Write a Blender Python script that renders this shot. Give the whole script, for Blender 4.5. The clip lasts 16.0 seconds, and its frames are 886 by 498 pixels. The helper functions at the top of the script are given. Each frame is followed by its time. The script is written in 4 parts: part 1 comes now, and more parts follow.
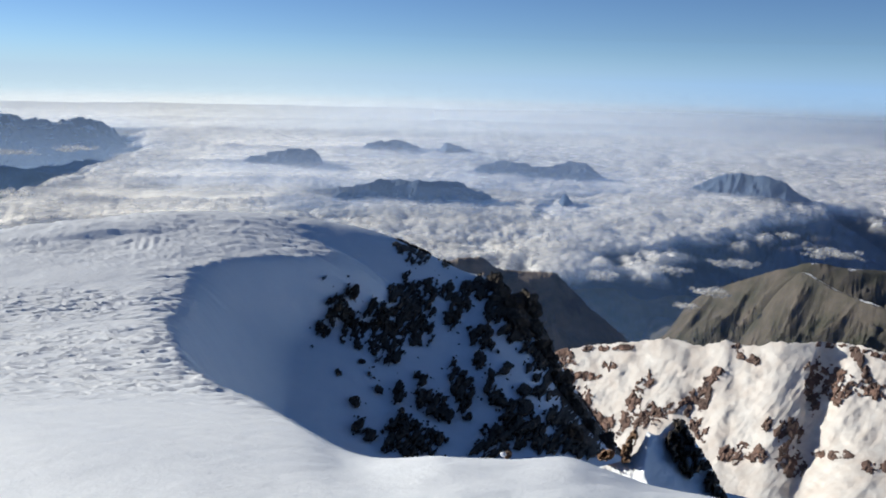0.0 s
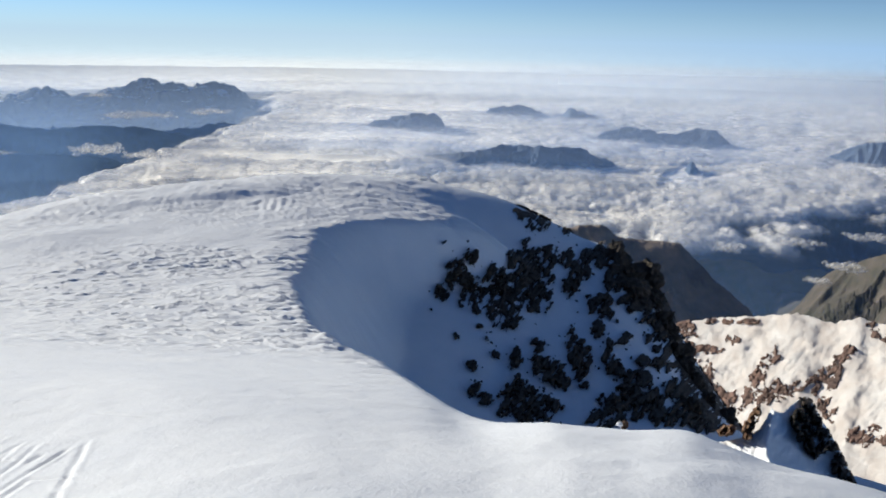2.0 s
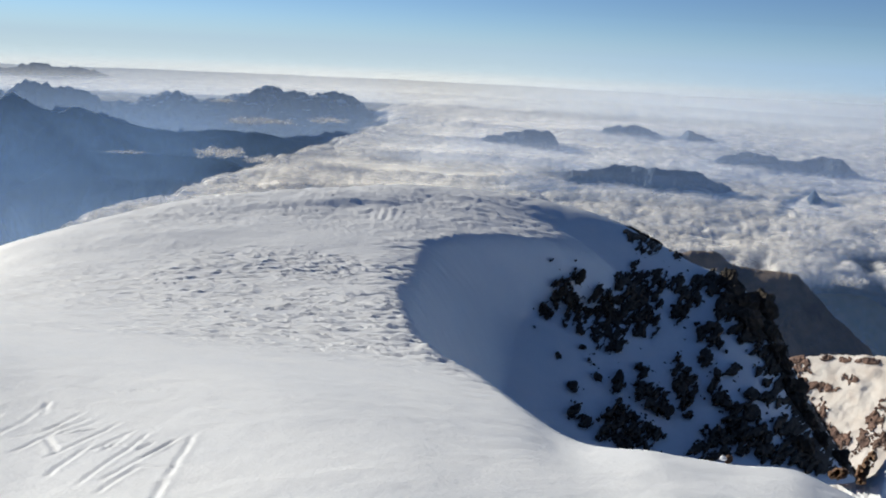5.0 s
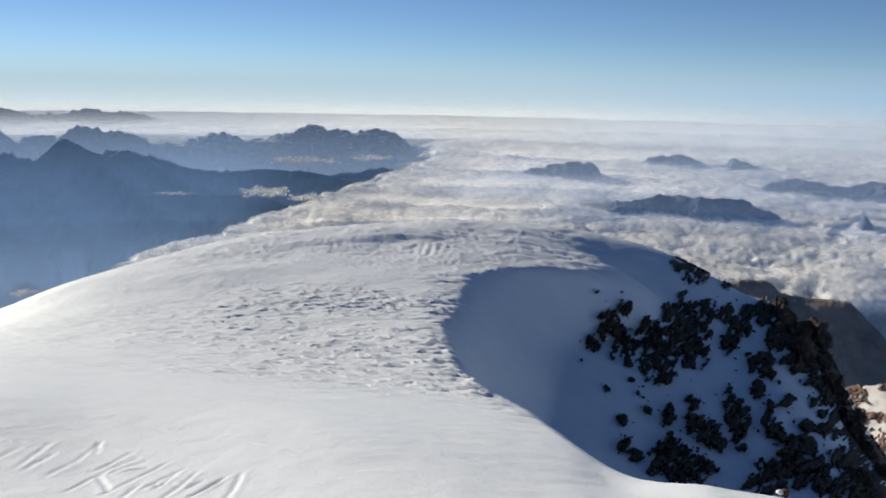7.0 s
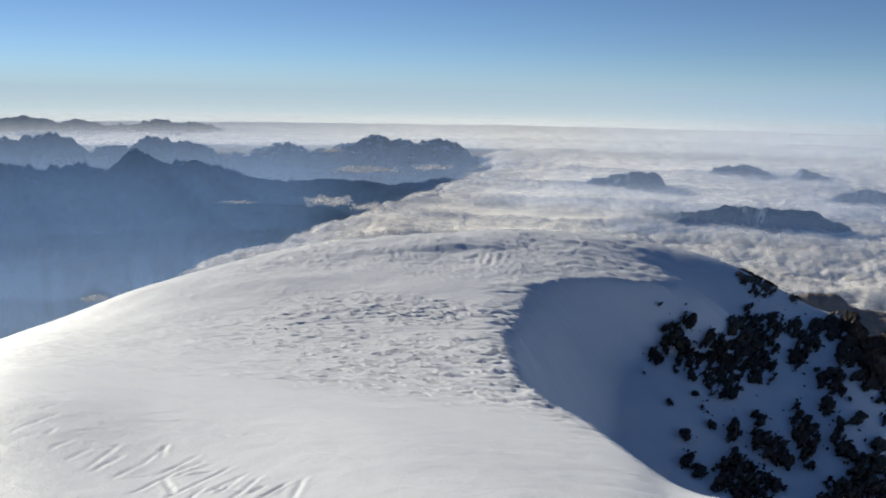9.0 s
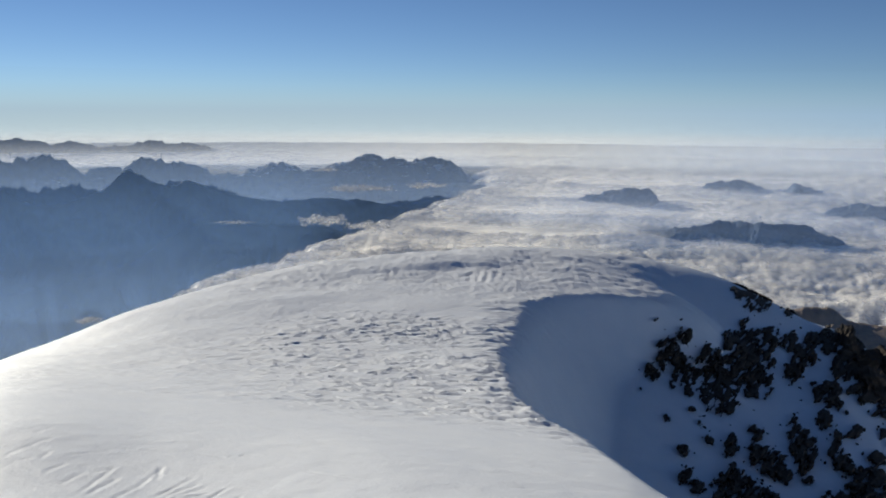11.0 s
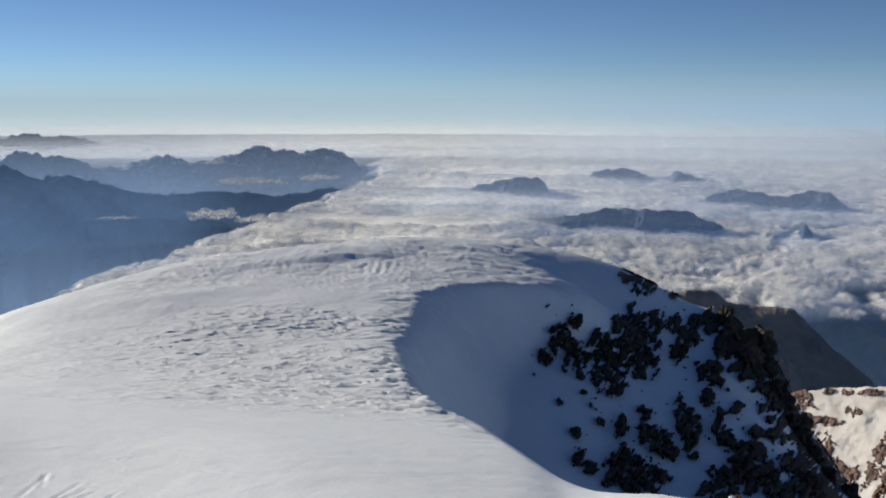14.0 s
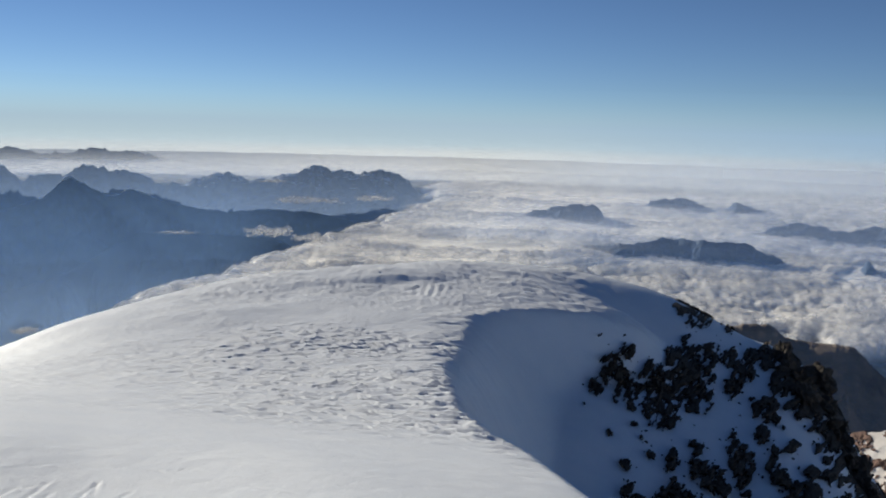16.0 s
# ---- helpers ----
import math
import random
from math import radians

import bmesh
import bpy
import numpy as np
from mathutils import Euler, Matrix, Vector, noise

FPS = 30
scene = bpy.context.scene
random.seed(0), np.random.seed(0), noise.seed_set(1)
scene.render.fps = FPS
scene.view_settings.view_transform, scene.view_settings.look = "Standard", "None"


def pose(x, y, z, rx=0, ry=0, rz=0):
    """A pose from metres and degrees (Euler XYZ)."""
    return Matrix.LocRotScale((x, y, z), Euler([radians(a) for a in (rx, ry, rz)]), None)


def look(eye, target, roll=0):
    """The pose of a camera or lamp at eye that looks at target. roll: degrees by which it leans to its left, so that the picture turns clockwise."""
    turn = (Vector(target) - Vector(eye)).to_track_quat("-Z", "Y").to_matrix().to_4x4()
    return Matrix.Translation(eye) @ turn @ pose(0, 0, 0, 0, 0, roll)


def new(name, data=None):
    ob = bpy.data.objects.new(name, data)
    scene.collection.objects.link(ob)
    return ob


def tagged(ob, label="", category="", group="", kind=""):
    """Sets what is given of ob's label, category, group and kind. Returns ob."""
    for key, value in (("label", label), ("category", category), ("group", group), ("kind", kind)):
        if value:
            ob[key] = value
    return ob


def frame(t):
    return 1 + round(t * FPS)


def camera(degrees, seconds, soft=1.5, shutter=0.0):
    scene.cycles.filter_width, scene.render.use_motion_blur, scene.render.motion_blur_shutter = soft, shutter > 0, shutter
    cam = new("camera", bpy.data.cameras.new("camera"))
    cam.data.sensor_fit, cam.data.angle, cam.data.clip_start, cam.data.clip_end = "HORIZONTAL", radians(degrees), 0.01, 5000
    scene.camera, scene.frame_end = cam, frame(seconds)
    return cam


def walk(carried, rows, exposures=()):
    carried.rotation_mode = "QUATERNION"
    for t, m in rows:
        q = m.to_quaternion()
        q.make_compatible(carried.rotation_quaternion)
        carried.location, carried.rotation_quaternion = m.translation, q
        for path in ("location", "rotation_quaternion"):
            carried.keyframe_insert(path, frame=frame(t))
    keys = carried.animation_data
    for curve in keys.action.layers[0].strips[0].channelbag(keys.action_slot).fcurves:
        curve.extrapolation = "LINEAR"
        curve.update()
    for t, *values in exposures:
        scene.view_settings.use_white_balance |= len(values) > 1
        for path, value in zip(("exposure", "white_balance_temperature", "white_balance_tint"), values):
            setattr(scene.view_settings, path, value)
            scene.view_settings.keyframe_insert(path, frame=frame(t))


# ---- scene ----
cam = camera(51.54, 16.0, 1.8)
# seconds, turn to the left, tilt, roll in degrees; the eye stands still
TURNS = [
    (0.0, 0.00, -11.00, -1.50), (0.5, 0.55, -10.64, -1.37), (1.0, 2.30, -11.03, -1.54), (1.5, 5.21, -12.01, -1.73),
    (2.0, 7.58, -13.32, -1.23), (2.5, 9.54, -14.46, -1.56), (3.0, 11.87, -14.62, -1.84), (3.5, 13.80, -13.70, -2.36),
    (4.0, 15.29, -13.39, -3.23), (4.2, 15.51, -13.80, -3.40), (6.3, 13.78, -10.16, -0.86), (6.5, 15.20, -10.77, -1.52),
    (7.0, 17.26, -10.58, -1.14), (7.5, 18.27, -10.52, -0.56), (8.0, 20.39, -9.63, 0.04), (8.5, 21.52, -9.70, -1.20),
    (9.0, 21.09, -10.04, -0.89), (9.2, 20.95, -10.29, -0.96), (11.3, 20.65, -8.82, -0.30), (11.5, 20.92, -8.86, -0.58),
    (12.0, 20.75, -8.18, -1.36), (12.5, 17.53, -7.49, -0.96), (13.0, 15.94, -9.15, -0.77), (13.5, 14.37, -9.79, -0.75),
    (14.0, 13.93, -9.44, -0.23), (14.5, 15.60, -8.40, -1.54), (15.0, 18.72, -8.35, -3.37), (15.5, 18.75, -8.04, -2.39),
    (16.0, 17.51, -8.01, -1.60),
]
EYE = Vector((0.0, 0.0, 1.7))
walk(cam, [(t, pose(*EYE, 90 + p, r, y)) for t, y, p, r in TURNS],
     [(0, 0.56, 6080, 6), (2.0, 0.62, 6210, 6), (4.0, 0.43, 6320, 6), (6.5, 0.44, 6370, 6), (9.0, 0.31, 6370, 6), (12.0, 0.20, 6330, 6), (16.0, 0.21, 6330, 6)])

# ---- sky, sun ----
SUN_TURN, SUN_UP = 60.0, 15.8
world = bpy.data.worlds.new("sky")
scene.world = world
world.use_nodes = True
wn = world.node_tree.nodes
sky = wn.new("ShaderNodeTexSky")
sky.sky_type = "NISHITA"
sky.sun_disc = False
sky.sun_elevation = radians(SUN_UP)
sky.sun_rotation = radians(360 - SUN_TURN)
sky.altitude = 6000
sky.air_density, sky.dust_density, sky.ozone_density = 1.0, 0.0, 1.0
wn["Background"].inputs["Strength"].default_value = 0.052
tint = wn.new("ShaderNodeMix")
tint.data_type, tint.blend_type = "RGBA", "MULTIPLY"
tint.inputs["Factor"].default_value = 1.0
tint.inputs["B"].default_value = (0.79, 0.92, 1.14, 1.0)
world.node_tree.links.new(sky.outputs["Color"], tint.inputs["A"])
world.node_tree.links.new(tint.outputs["Result"], wn["Background"].inputs["Color"])
lamp = bpy.data.lights.new("sun", "SUN")
lamp.energy, lamp.angle, lamp.color = 3.8, radians(0.53), (1.0, 0.91, 0.77)
sun = new("sun", lamp)
sa, se = radians(SUN_TURN), radians(SUN_UP)
TO_SUN = Vector((-math.sin(sa) * math.cos(se), math.cos(sa) * math.cos(se), math.sin(se)))
sun.matrix_world = look(TO_SUN * 200, (0, 0, 0))
scene.cycles.transparent_max_bounces = 32


# ---- materials ----
class Mat:
    """A node material with short helpers."""

    def __init__(self, name, rough=0.7):
        self.m = bpy.data.materials.new(name)
        self.m.use_nodes = True
        self.t = self.m.node_tree
        self.b = self.t.nodes["Principled BSDF"]
        self.b.inputs["Roughness"].default_value = rough
        self.pos = self.t.nodes.new("ShaderNodeNewGeometry").outputs["Position"]

    def node(self, kind, **values):
        n = self.t.nodes.new(kind)
        for k, v in values.items():
            n.inputs[k].default_value = v
        return n

    def link(self, a, b):
        self.t.links.new(a, b)

    def noise(self, scale, detail=4.0, rough=0.55, stretch=None):
        n = self.node("ShaderNodeTexNoise", Scale=scale, Detail=detail, Roughness=rough)
        src = self.pos
        if stretch:
            m = self.node("ShaderNodeMapping")
            m.inputs["Scale"].default_value = stretch
            self.link(self.pos, m.inputs["Vector"])
            src = m.outputs["Vector"]
        self.link(src, n.inputs["Vector"])
        return n.outputs["Fac"]

    def ramp(self, fac, stops):
        n = self.t.nodes.new("ShaderNodeValToRGB")
        e = n.color_ramp.elements
        while len(e) < len(stops):
            e.new(0.5)
        for x, (p, c) in zip(e, stops):
            x.position, x.color = p, (*c, 1.0)
        self.link(fac, n.inputs["Fac"])
        return n.outputs["Color"]

    def mix(self, fac, a, b):
        n = self.t.nodes.new("ShaderNodeMix")
        n.data_type = "RGBA"
        for sock, v in ((n.inputs["Factor"], fac), (n.inputs["A"], a), (n.inputs["B"], b)):
            if isinstance(v, (tuple, float, int)):
                sock.default_value = (*v, 1.0) if isinstance(v, tuple) else v
            else:
                self.link(v, sock)
        return n.outputs["Result"]

    def math(self, op, a, b=0.0, c=0.0):
        n = self.t.nodes.new("ShaderNodeMath")
        n.operation = op
        for sock, v in zip(n.inputs, (a, b, c)):
            if isinstance(v, (float, int)):
                sock.default_value = v
            else:
                self.link(v, sock)
        return n.outputs["Value"]

    def bump(self, height, distance, strength=1.0):
        n = self.node("ShaderNodeBump", Strength=strength, Distance=distance)
        self.link(height, n.inputs["Height"])
        self.link(n.outputs["Normal"], self.b.inputs["Normal"])

    def colour(self, c):
        if isinstance(c, tuple):
            self.b.inputs["Base Color"].default_value = (*c, 1.0)
        else:
            self.link(c, self.b.inputs["Base Color"])


def snow_material():
    m = Mat("snow", 0.6)
    m.colour(m.ramp(m.noise(0.9, 5), [(0.25, (0.82, 0.84, 0.88)), (0.75, (0.88, 0.89, 0.91))]))
    m.b.inputs["Specular IOR Level"].default_value = 0.08
    fine = m.math("ADD", m.math("MULTIPLY", m.noise(38, 4, 0.65), 0.35), m.noise(4.5, 5, 0.6))
    m.bump(fine, 0.02, 0.5)
    return m.m


def rock_material(name, dark, light, scale, distance):
    """Broken volcanic rock; each block a little lighter or darker."""
    m = Mat(name, 0.85)
    info = m.t.nodes.new("ShaderNodeObjectInfo").outputs["Random"]
    base = m.ramp(m.noise(scale, 7, 0.65), [(0.3, dark), (0.72, light)])
    shade = m.ramp(info, [(0.0, (0.75, 0.75, 0.75)), (1.0, (1.25, 1.18, 1.1))])
    n = m.t.nodes.new("ShaderNodeMix")
    n.data_type, n.blend_type = "RGBA", "MULTIPLY"
    n.inputs["Factor"].default_value = 1.0
    m.link(base, n.inputs["A"])
    m.link(shade, n.inputs["B"])
    m.colour(n.outputs["Result"])
    m.bump(m.noise(scale * 3.5, 8, 0.7), distance)
    return m.m


def mountain_material(name, low, high, snow_from, snow_to, grain, snow_share=0.5, relief=6.0, mottle=0.5, steep=2.2, flat_at=0.72, snow=(0.64, 0.65, 0.68)):
    """Bare slopes whose gullies and higher faces hold old snow; snow_from and snow_to are heights."""
    m = Mat(name, 0.9)
    rock = m.ramp(m.noise(grain, 8, 0.65), [(0.35, low), (0.68, high)])
    if snow_to is not None:
        z = m.t.nodes.new("ShaderNodeSeparateXYZ")
        m.link(m.pos, z.inputs[0])
        nz = m.t.nodes.new("ShaderNodeSeparateXYZ")
        m.link(m.t.nodes.new("ShaderNodeNewGeometry").outputs["Normal"], nz.inputs[0])
        up = m.math("DIVIDE", m.math("SUBTRACT", z.outputs["Z"], snow_from), snow_to - snow_from)
        patch = m.math("MULTIPLY", m.math("SUBTRACT", m.noise(grain * 0.6, 10, 0.75), 0.5), 4.0 * mottle)
        flat = m.math("MULTIPLY", m.math("SUBTRACT", nz.outputs["Z"], flat_at), steep)
        s = m.math("ADD", m.math("ADD", up, patch), m.math("ADD", flat, snow_share - 1.0))
        cover = m.ramp(s, [(0.38, (0, 0, 0)), (0.62, (1, 1, 1))])
        rock = m.mix(cover, rock, snow)
    m.colour(rock)
    m.bump(m.noise(grain * 2.5, 9, 0.7), relief, 0.8)
    return m.m


def cloud_material(name, thick, wisps):
    """Soft white cloud: part of the light goes through, and wisps thin it out."""
    m = Mat(name, 1.0)
    t = m.t
    lit, face = t.nodes.new("ShaderNodeBsdfTranslucent"), t.nodes.new("ShaderNodeBsdfDiffuse")
    for n in (lit, face):
        n.inputs["Color"].default_value = (0.995, 0.975, 0.94, 1.0)
    both, out = t.nodes.new("ShaderNodeMixShader"), t.nodes.new("ShaderNodeMixShader")
    both.inputs[0].default_value = 0.7
    m.link(lit.outputs[0], both.inputs[1])
    m.link(face.outputs[0], both.inputs[2])
    n = t.nodes.new("ShaderNodeMapRange")
    m.link(m.noise(wisps, 7, 0.62), n.inputs["Value"])
    for key, v in (("From Min", 0.35), ("From Max", 0.65), ("To Min", thick * (0.25 if thick < 1 else 0.9)), ("To Max", min(1.0, thick * 1.5))):
        n.inputs[key].default_value = v
    body = t.nodes.new("ShaderNodeAttribute")
    body.attribute_name = "cloud_cover"
    m.link(m.math("MULTIPLY", n.outputs["Result"], body.outputs["Fac"]), out.inputs[0])
    m.link(t.nodes.new("ShaderNodeBsdfTransparent").outputs[0], out.inputs[1])
    m.link(both.outputs[0], out.inputs[2])
    m.link(out.outputs[0], t.nodes["Material Output"].inputs["Surface"])
    return m.m


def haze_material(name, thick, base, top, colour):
    """Haze painted as a tinted see-through sheet: mostly clear, thickest at the height base and gone at top."""
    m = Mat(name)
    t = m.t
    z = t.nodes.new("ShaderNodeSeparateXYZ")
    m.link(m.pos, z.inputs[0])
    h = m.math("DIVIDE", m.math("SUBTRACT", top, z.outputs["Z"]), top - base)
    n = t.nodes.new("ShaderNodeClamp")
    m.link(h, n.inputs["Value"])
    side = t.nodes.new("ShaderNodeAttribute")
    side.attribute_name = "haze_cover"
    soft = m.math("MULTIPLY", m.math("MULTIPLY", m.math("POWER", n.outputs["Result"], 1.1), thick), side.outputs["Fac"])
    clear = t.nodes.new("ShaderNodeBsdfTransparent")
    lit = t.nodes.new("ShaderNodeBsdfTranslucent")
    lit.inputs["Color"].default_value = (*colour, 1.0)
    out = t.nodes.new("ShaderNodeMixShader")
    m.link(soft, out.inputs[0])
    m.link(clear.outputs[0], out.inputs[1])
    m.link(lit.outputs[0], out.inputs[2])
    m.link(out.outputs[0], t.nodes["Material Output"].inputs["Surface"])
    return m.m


def deep_cloud_material():
    """The thick body of the clouds: light wanders some metres through it."""
    m = Mat("cloud_body", 0.4)
    m.colour((0.995, 0.975, 0.93))
    m.b.inputs["Specular IOR Level"].default_value = 0.9
    m.b.inputs["IOR"].default_value = 1.7
    m.b.inputs["Specular Tint"].default_value = (1.0, 0.94, 0.86, 1.0)
    m.b.inputs["Sheen Weight"].default_value = 1.0
    m.b.inputs["Sheen Roughness"].default_value = 0.8
    m.b.inputs["Sheen Tint"].default_value = (1.0, 0.97, 0.92, 1.0)
    m.b.inputs["Subsurface Weight"].default_value = 1.0
    m.b.inputs["Subsurface Radius"].default_value = (1.0, 1.0, 1.0)
    m.b.inputs["Subsurface Scale"].default_value = 40.0
    m.bump(m.noise(0.09, 6, 0.62), 3.0, 0.4)
    body = m.t.nodes.new("ShaderNodeAttribute")
    body.attribute_name = "cloud_cover"
    m.link(body.outputs["Fac"], m.b.inputs["Alpha"])
    return m.m


SNOW = snow_material()
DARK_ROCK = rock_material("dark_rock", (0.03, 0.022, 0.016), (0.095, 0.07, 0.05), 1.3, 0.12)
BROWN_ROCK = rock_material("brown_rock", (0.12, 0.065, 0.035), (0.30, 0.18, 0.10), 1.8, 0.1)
CLOUD_TOP = cloud_material("cloud_top", 0.28, 0.03)
CLOUD_SCRAP = cloud_material("cloud_scrap", 0.27, 0.06)
CLOUD_BODY = deep_cloud_material()

# ---- number helpers ----
def hash2(ix, iy, k):
    """A repeatable number in 0..1 for whole coordinates."""
    n = (ix.astype(np.int64) * 374761393 + iy.astype(np.int64) * 668265263 + k * 974634541) & 0xFFFFFFFF
    n = ((n ^ (n >> 13)) * 1274126177) & 0xFFFFFFFF
    return ((n ^ (n >> 16)) & 0xFFFFFF) / float(0xFFFFFF)


def smooth(a, b, v):
    u = np.clip((v - a) / (b - a), 0, 1)
    return u * u * (3 - 2 * u)


def vnoise(x, y, k=0):
    """Smooth noise about 0, from -1 to 1."""
    ix, iy = np.floor(x), np.floor(y)
    fx, fy = x - ix, y - iy
    ux, uy = fx * fx * fx * (fx * (6 * fx - 15) + 10), fy * fy * fy * (fy * (6 * fy - 15) + 10)

    def g(dx, dy):
        a = hash2(ix + dx, iy + dy, k) * 2 * np.pi
        return np.cos(a) * (fx - dx) + np.sin(a) * (fy - dy)

    return 1.5 * ((g(0, 0) * (1 - ux) + g(1, 0) * ux) * (1 - uy) + (g(0, 1) * (1 - ux) + g(1, 1) * ux) * uy)


def fbm(x, y, octaves, k=0, gain=0.5):
    s, a, f = 0, 1.0, 1.0
    for o in range(octaves):
        s, a, f = s + a * vnoise(x * f, y * f, k + o), a * gain, f * 2.03
    return s


def ridged(x, y, octaves, k=0, gain=0.5):
    s, a, f, tot = 0, 1.0, 1.0, 0
    for o in range(octaves):
        s, tot = s + a * (1 - np.abs(vnoise(x * f, y * f, k + o))) ** 2, tot + a
        a, f = a * gain, f * 2.07
    return s / tot


def puffs(x, y, k=0):
    """Round billows packed side by side, 0 in the creases, 1 on the tops."""
    ix, iy = np.floor(x), np.floor(y)
    best = np.full(x.shape, -9.0)
    for dx in (-1, 0, 1):
        for dy in (-1, 0, 1):
            cx, cy = ix + dx, iy + dy
            px, py = cx + 0.15 + 0.7 * hash2(cx, cy, k), cy + 0.15 + 0.7 * hash2(cx, cy, k + 1)
            size = 0.55 + 0.5 * hash2(cx, cy, k + 2)
            d2 = ((x - px) ** 2 + (y - py) ** 2) / size ** 2
            best = np.maximum(best, (1 - d2) * size)
    return np.sqrt(np.clip(best, 0, 1) + 0.02)


def shards(x, y, k=0):
    """Broken angular blocks: one number in 0..1 for each cell of a crooked tiling."""
    ix, iy = np.floor(x), np.floor(y)
    best, value = np.full(x.shape, 9.0), np.zeros(x.shape)
    for dx in (-1, 0, 1):
        for dy in (-1, 0, 1):
            cx, cy = ix + dx, iy + dy
            d = np.abs(x - cx - hash2(cx, cy, k)) + 0.8 * np.abs(y - cy - hash2(cx, cy, k + 1))
            near = d < best
            best, value = np.where(near, d, best), np.where(near, hash2(cx, cy, k + 2), value)
    return value


def curve(v, knots):
    """A smooth curve through (v, value) knots given in rising v: monotone cubic."""
    kx, ky = np.array([k[0] for k in knots], float), np.array([k[1] for k in knots], float)
    return hermite(np.clip(v, kx[0], kx[-1]), kx, ky)


def slopes(kx, ky):
    d = np.diff(ky, axis=-1) / np.diff(kx)
    s = np.zeros_like(ky)
    a, b = d[..., :-1], d[..., 1:]
    s[..., 1:-1] = np.where(a * b > 0, 2 * a * b / np.where(a * b > 0, a + b, 1), 0)
    s[..., 0], s[..., -1] = d[..., 0], d[..., -1]
    return s


def hermite(v, kx, ky):
    s = slopes(kx, ky)
    i = np.clip(np.searchsorted(kx, v) - 1, 0, len(kx) - 2)
    h = kx[i + 1] - kx[i]
    u = (v - kx[i]) / h
    return ((1 + 2 * u) * (1 - u) ** 2 * ky[i] + u * (1 - u) ** 2 * h * s[i] + u * u * (3 - 2 * u) * ky[i + 1] + u * u * (u - 1) * h * s[i + 1])


def grid_object(name, co, material, closed=False, keep=None, density=None):
    """A mesh object from a grid of places, rows x columns x 3."""
    r, c = co.shape[:2]
    idx = np.arange(r * c).reshape(r, c)
    if closed:
        idx = np.concatenate([idx, idx[:, :1]], 1)
    q = np.stack([idx[:-1, :-1], idx[:-1, 1:], idx[1:, 1:], idx[1:, :-1]], -1).reshape(-1, 4)
    if keep is not None:
        q = q[keep.reshape(-1)[q].any(1)]
        used = np.zeros(r * c, bool)
        used[q] = True
        renum = np.cumsum(used) - 1
        q, pts = renum[q], co.reshape(-1, 3)[used]
    else:
        pts = co.reshape(-1, 3)
    ob = mesh_object(name, pts, q, material)
    if density is not None:
        a = ob.data.attributes.new("cloud_cover", "FLOAT", "POINT")
        d = density.reshape(-1)
        a.data.foreach_set("value", np.ascontiguousarray(d[used] if keep is not None else d, dtype=np.float32))
    return ob


def mesh_object(name, pts, quads, material, shade=True):
    me = bpy.data.meshes.new(name)
    n, k = quads.shape
    me.vertices.add(len(pts))
    me.vertices.foreach_set("co", np.ascontiguousarray(pts, dtype=np.float32).ravel())
    me.loops.add(n * k)
    me.loops.foreach_set("vertex_index", np.ascontiguousarray(quads, dtype=np.int32).ravel())
    me.polygons.add(n)
    me.polygons.foreach_set("loop_start", np.arange(0, n * k, k, dtype=np.int32))
    me.polygons.foreach_set("use_smooth", np.full(n, shade))
    me.update(calc_edges=True)
    me.validate()
    me.materials.append(material)
    return new(name, me)


def broken_pieces(name, co, material, keep, parent, least=14):
    """One object for each connected piece of the kept part of a grid, under its parent."""
    label = np.zeros(keep.shape, int)
    rows, cols = keep.shape
    count = 0
    for i, j in zip(*np.nonzero(keep)):
        if label[i, j]:
            continue
        count += 1
        label[i, j], stack, size = count, [(i, j)], 0
        lo_i, hi_i, lo_j, hi_j = i, i, j, j
        while stack:
            a, b = stack.pop()
            size += 1
            lo_i, hi_i, lo_j, hi_j = min(lo_i, a), max(hi_i, a), min(lo_j, b), max(hi_j, b)
            for c, d in ((a - 1, b), (a + 1, b), (a, b - 1), (a, b + 1), (a - 1, b - 1), (a + 1, b + 1), (a - 1, b + 1), (a + 1, b - 1), (a - 2, b), (a + 2, b), (a, b - 2), (a, b + 2)):
                if 0 <= c < rows and 0 <= d < cols and keep[c, d] and not label[c, d]:
                    label[c, d] = count
                    stack.append((c, d))
        if size >= least:
            part = (slice(max(lo_i - 1, 0), hi_i + 2), slice(max(lo_j - 1, 0), hi_j + 2))
            grid_object(name, co[part], material, keep=label[part] == count).parent = parent


def place(turn, r, z=None, rise=None):
    """World places from a turn to the left in degrees, a distance, and a height or a rise in degrees."""
    t = np.radians(turn)
    z = EYE.z + r * np.tan(np.radians(rise)) if z is None else z
    return np.stack(np.broadcast_arrays(-np.sin(t) * r, np.cos(t) * r, z), -1)


# ---- the snow ground: a near shoulder, a saddle, the dome, a shaded bowl and the mountain's flank ----
# Unseen flank beyond turn -40 is kept gentle, reflecting sunlight onto the shaded wall.
CREST = [(-180, -12), (-70, -14), (-40, -26), (-30, -32), (-20, -29), (-15, -25.5), (-12.3, -22.8), (-10.4, -20.8), (-8.4, -18.2),
         (-6.8, -15.6), (-5.2, -13.9), (-3.6, -12.8), (-1.6, -12.3), (0, -11.6), (3.4, -10.25), (6.2, -9.55), (9.7, -9.08), (13.2, -8.82),
         (16.8, -8.8), (20.4, -9.0), (23.9, -9.27), (27.4, -9.62), (30.9, -10.15), (34.2, -10.82), (37.5, -11.6),
         (40.6, -12.5), (43.7, -13.5), (52, -15.6), (60, -17.3), (72, -20), (180, -24)]
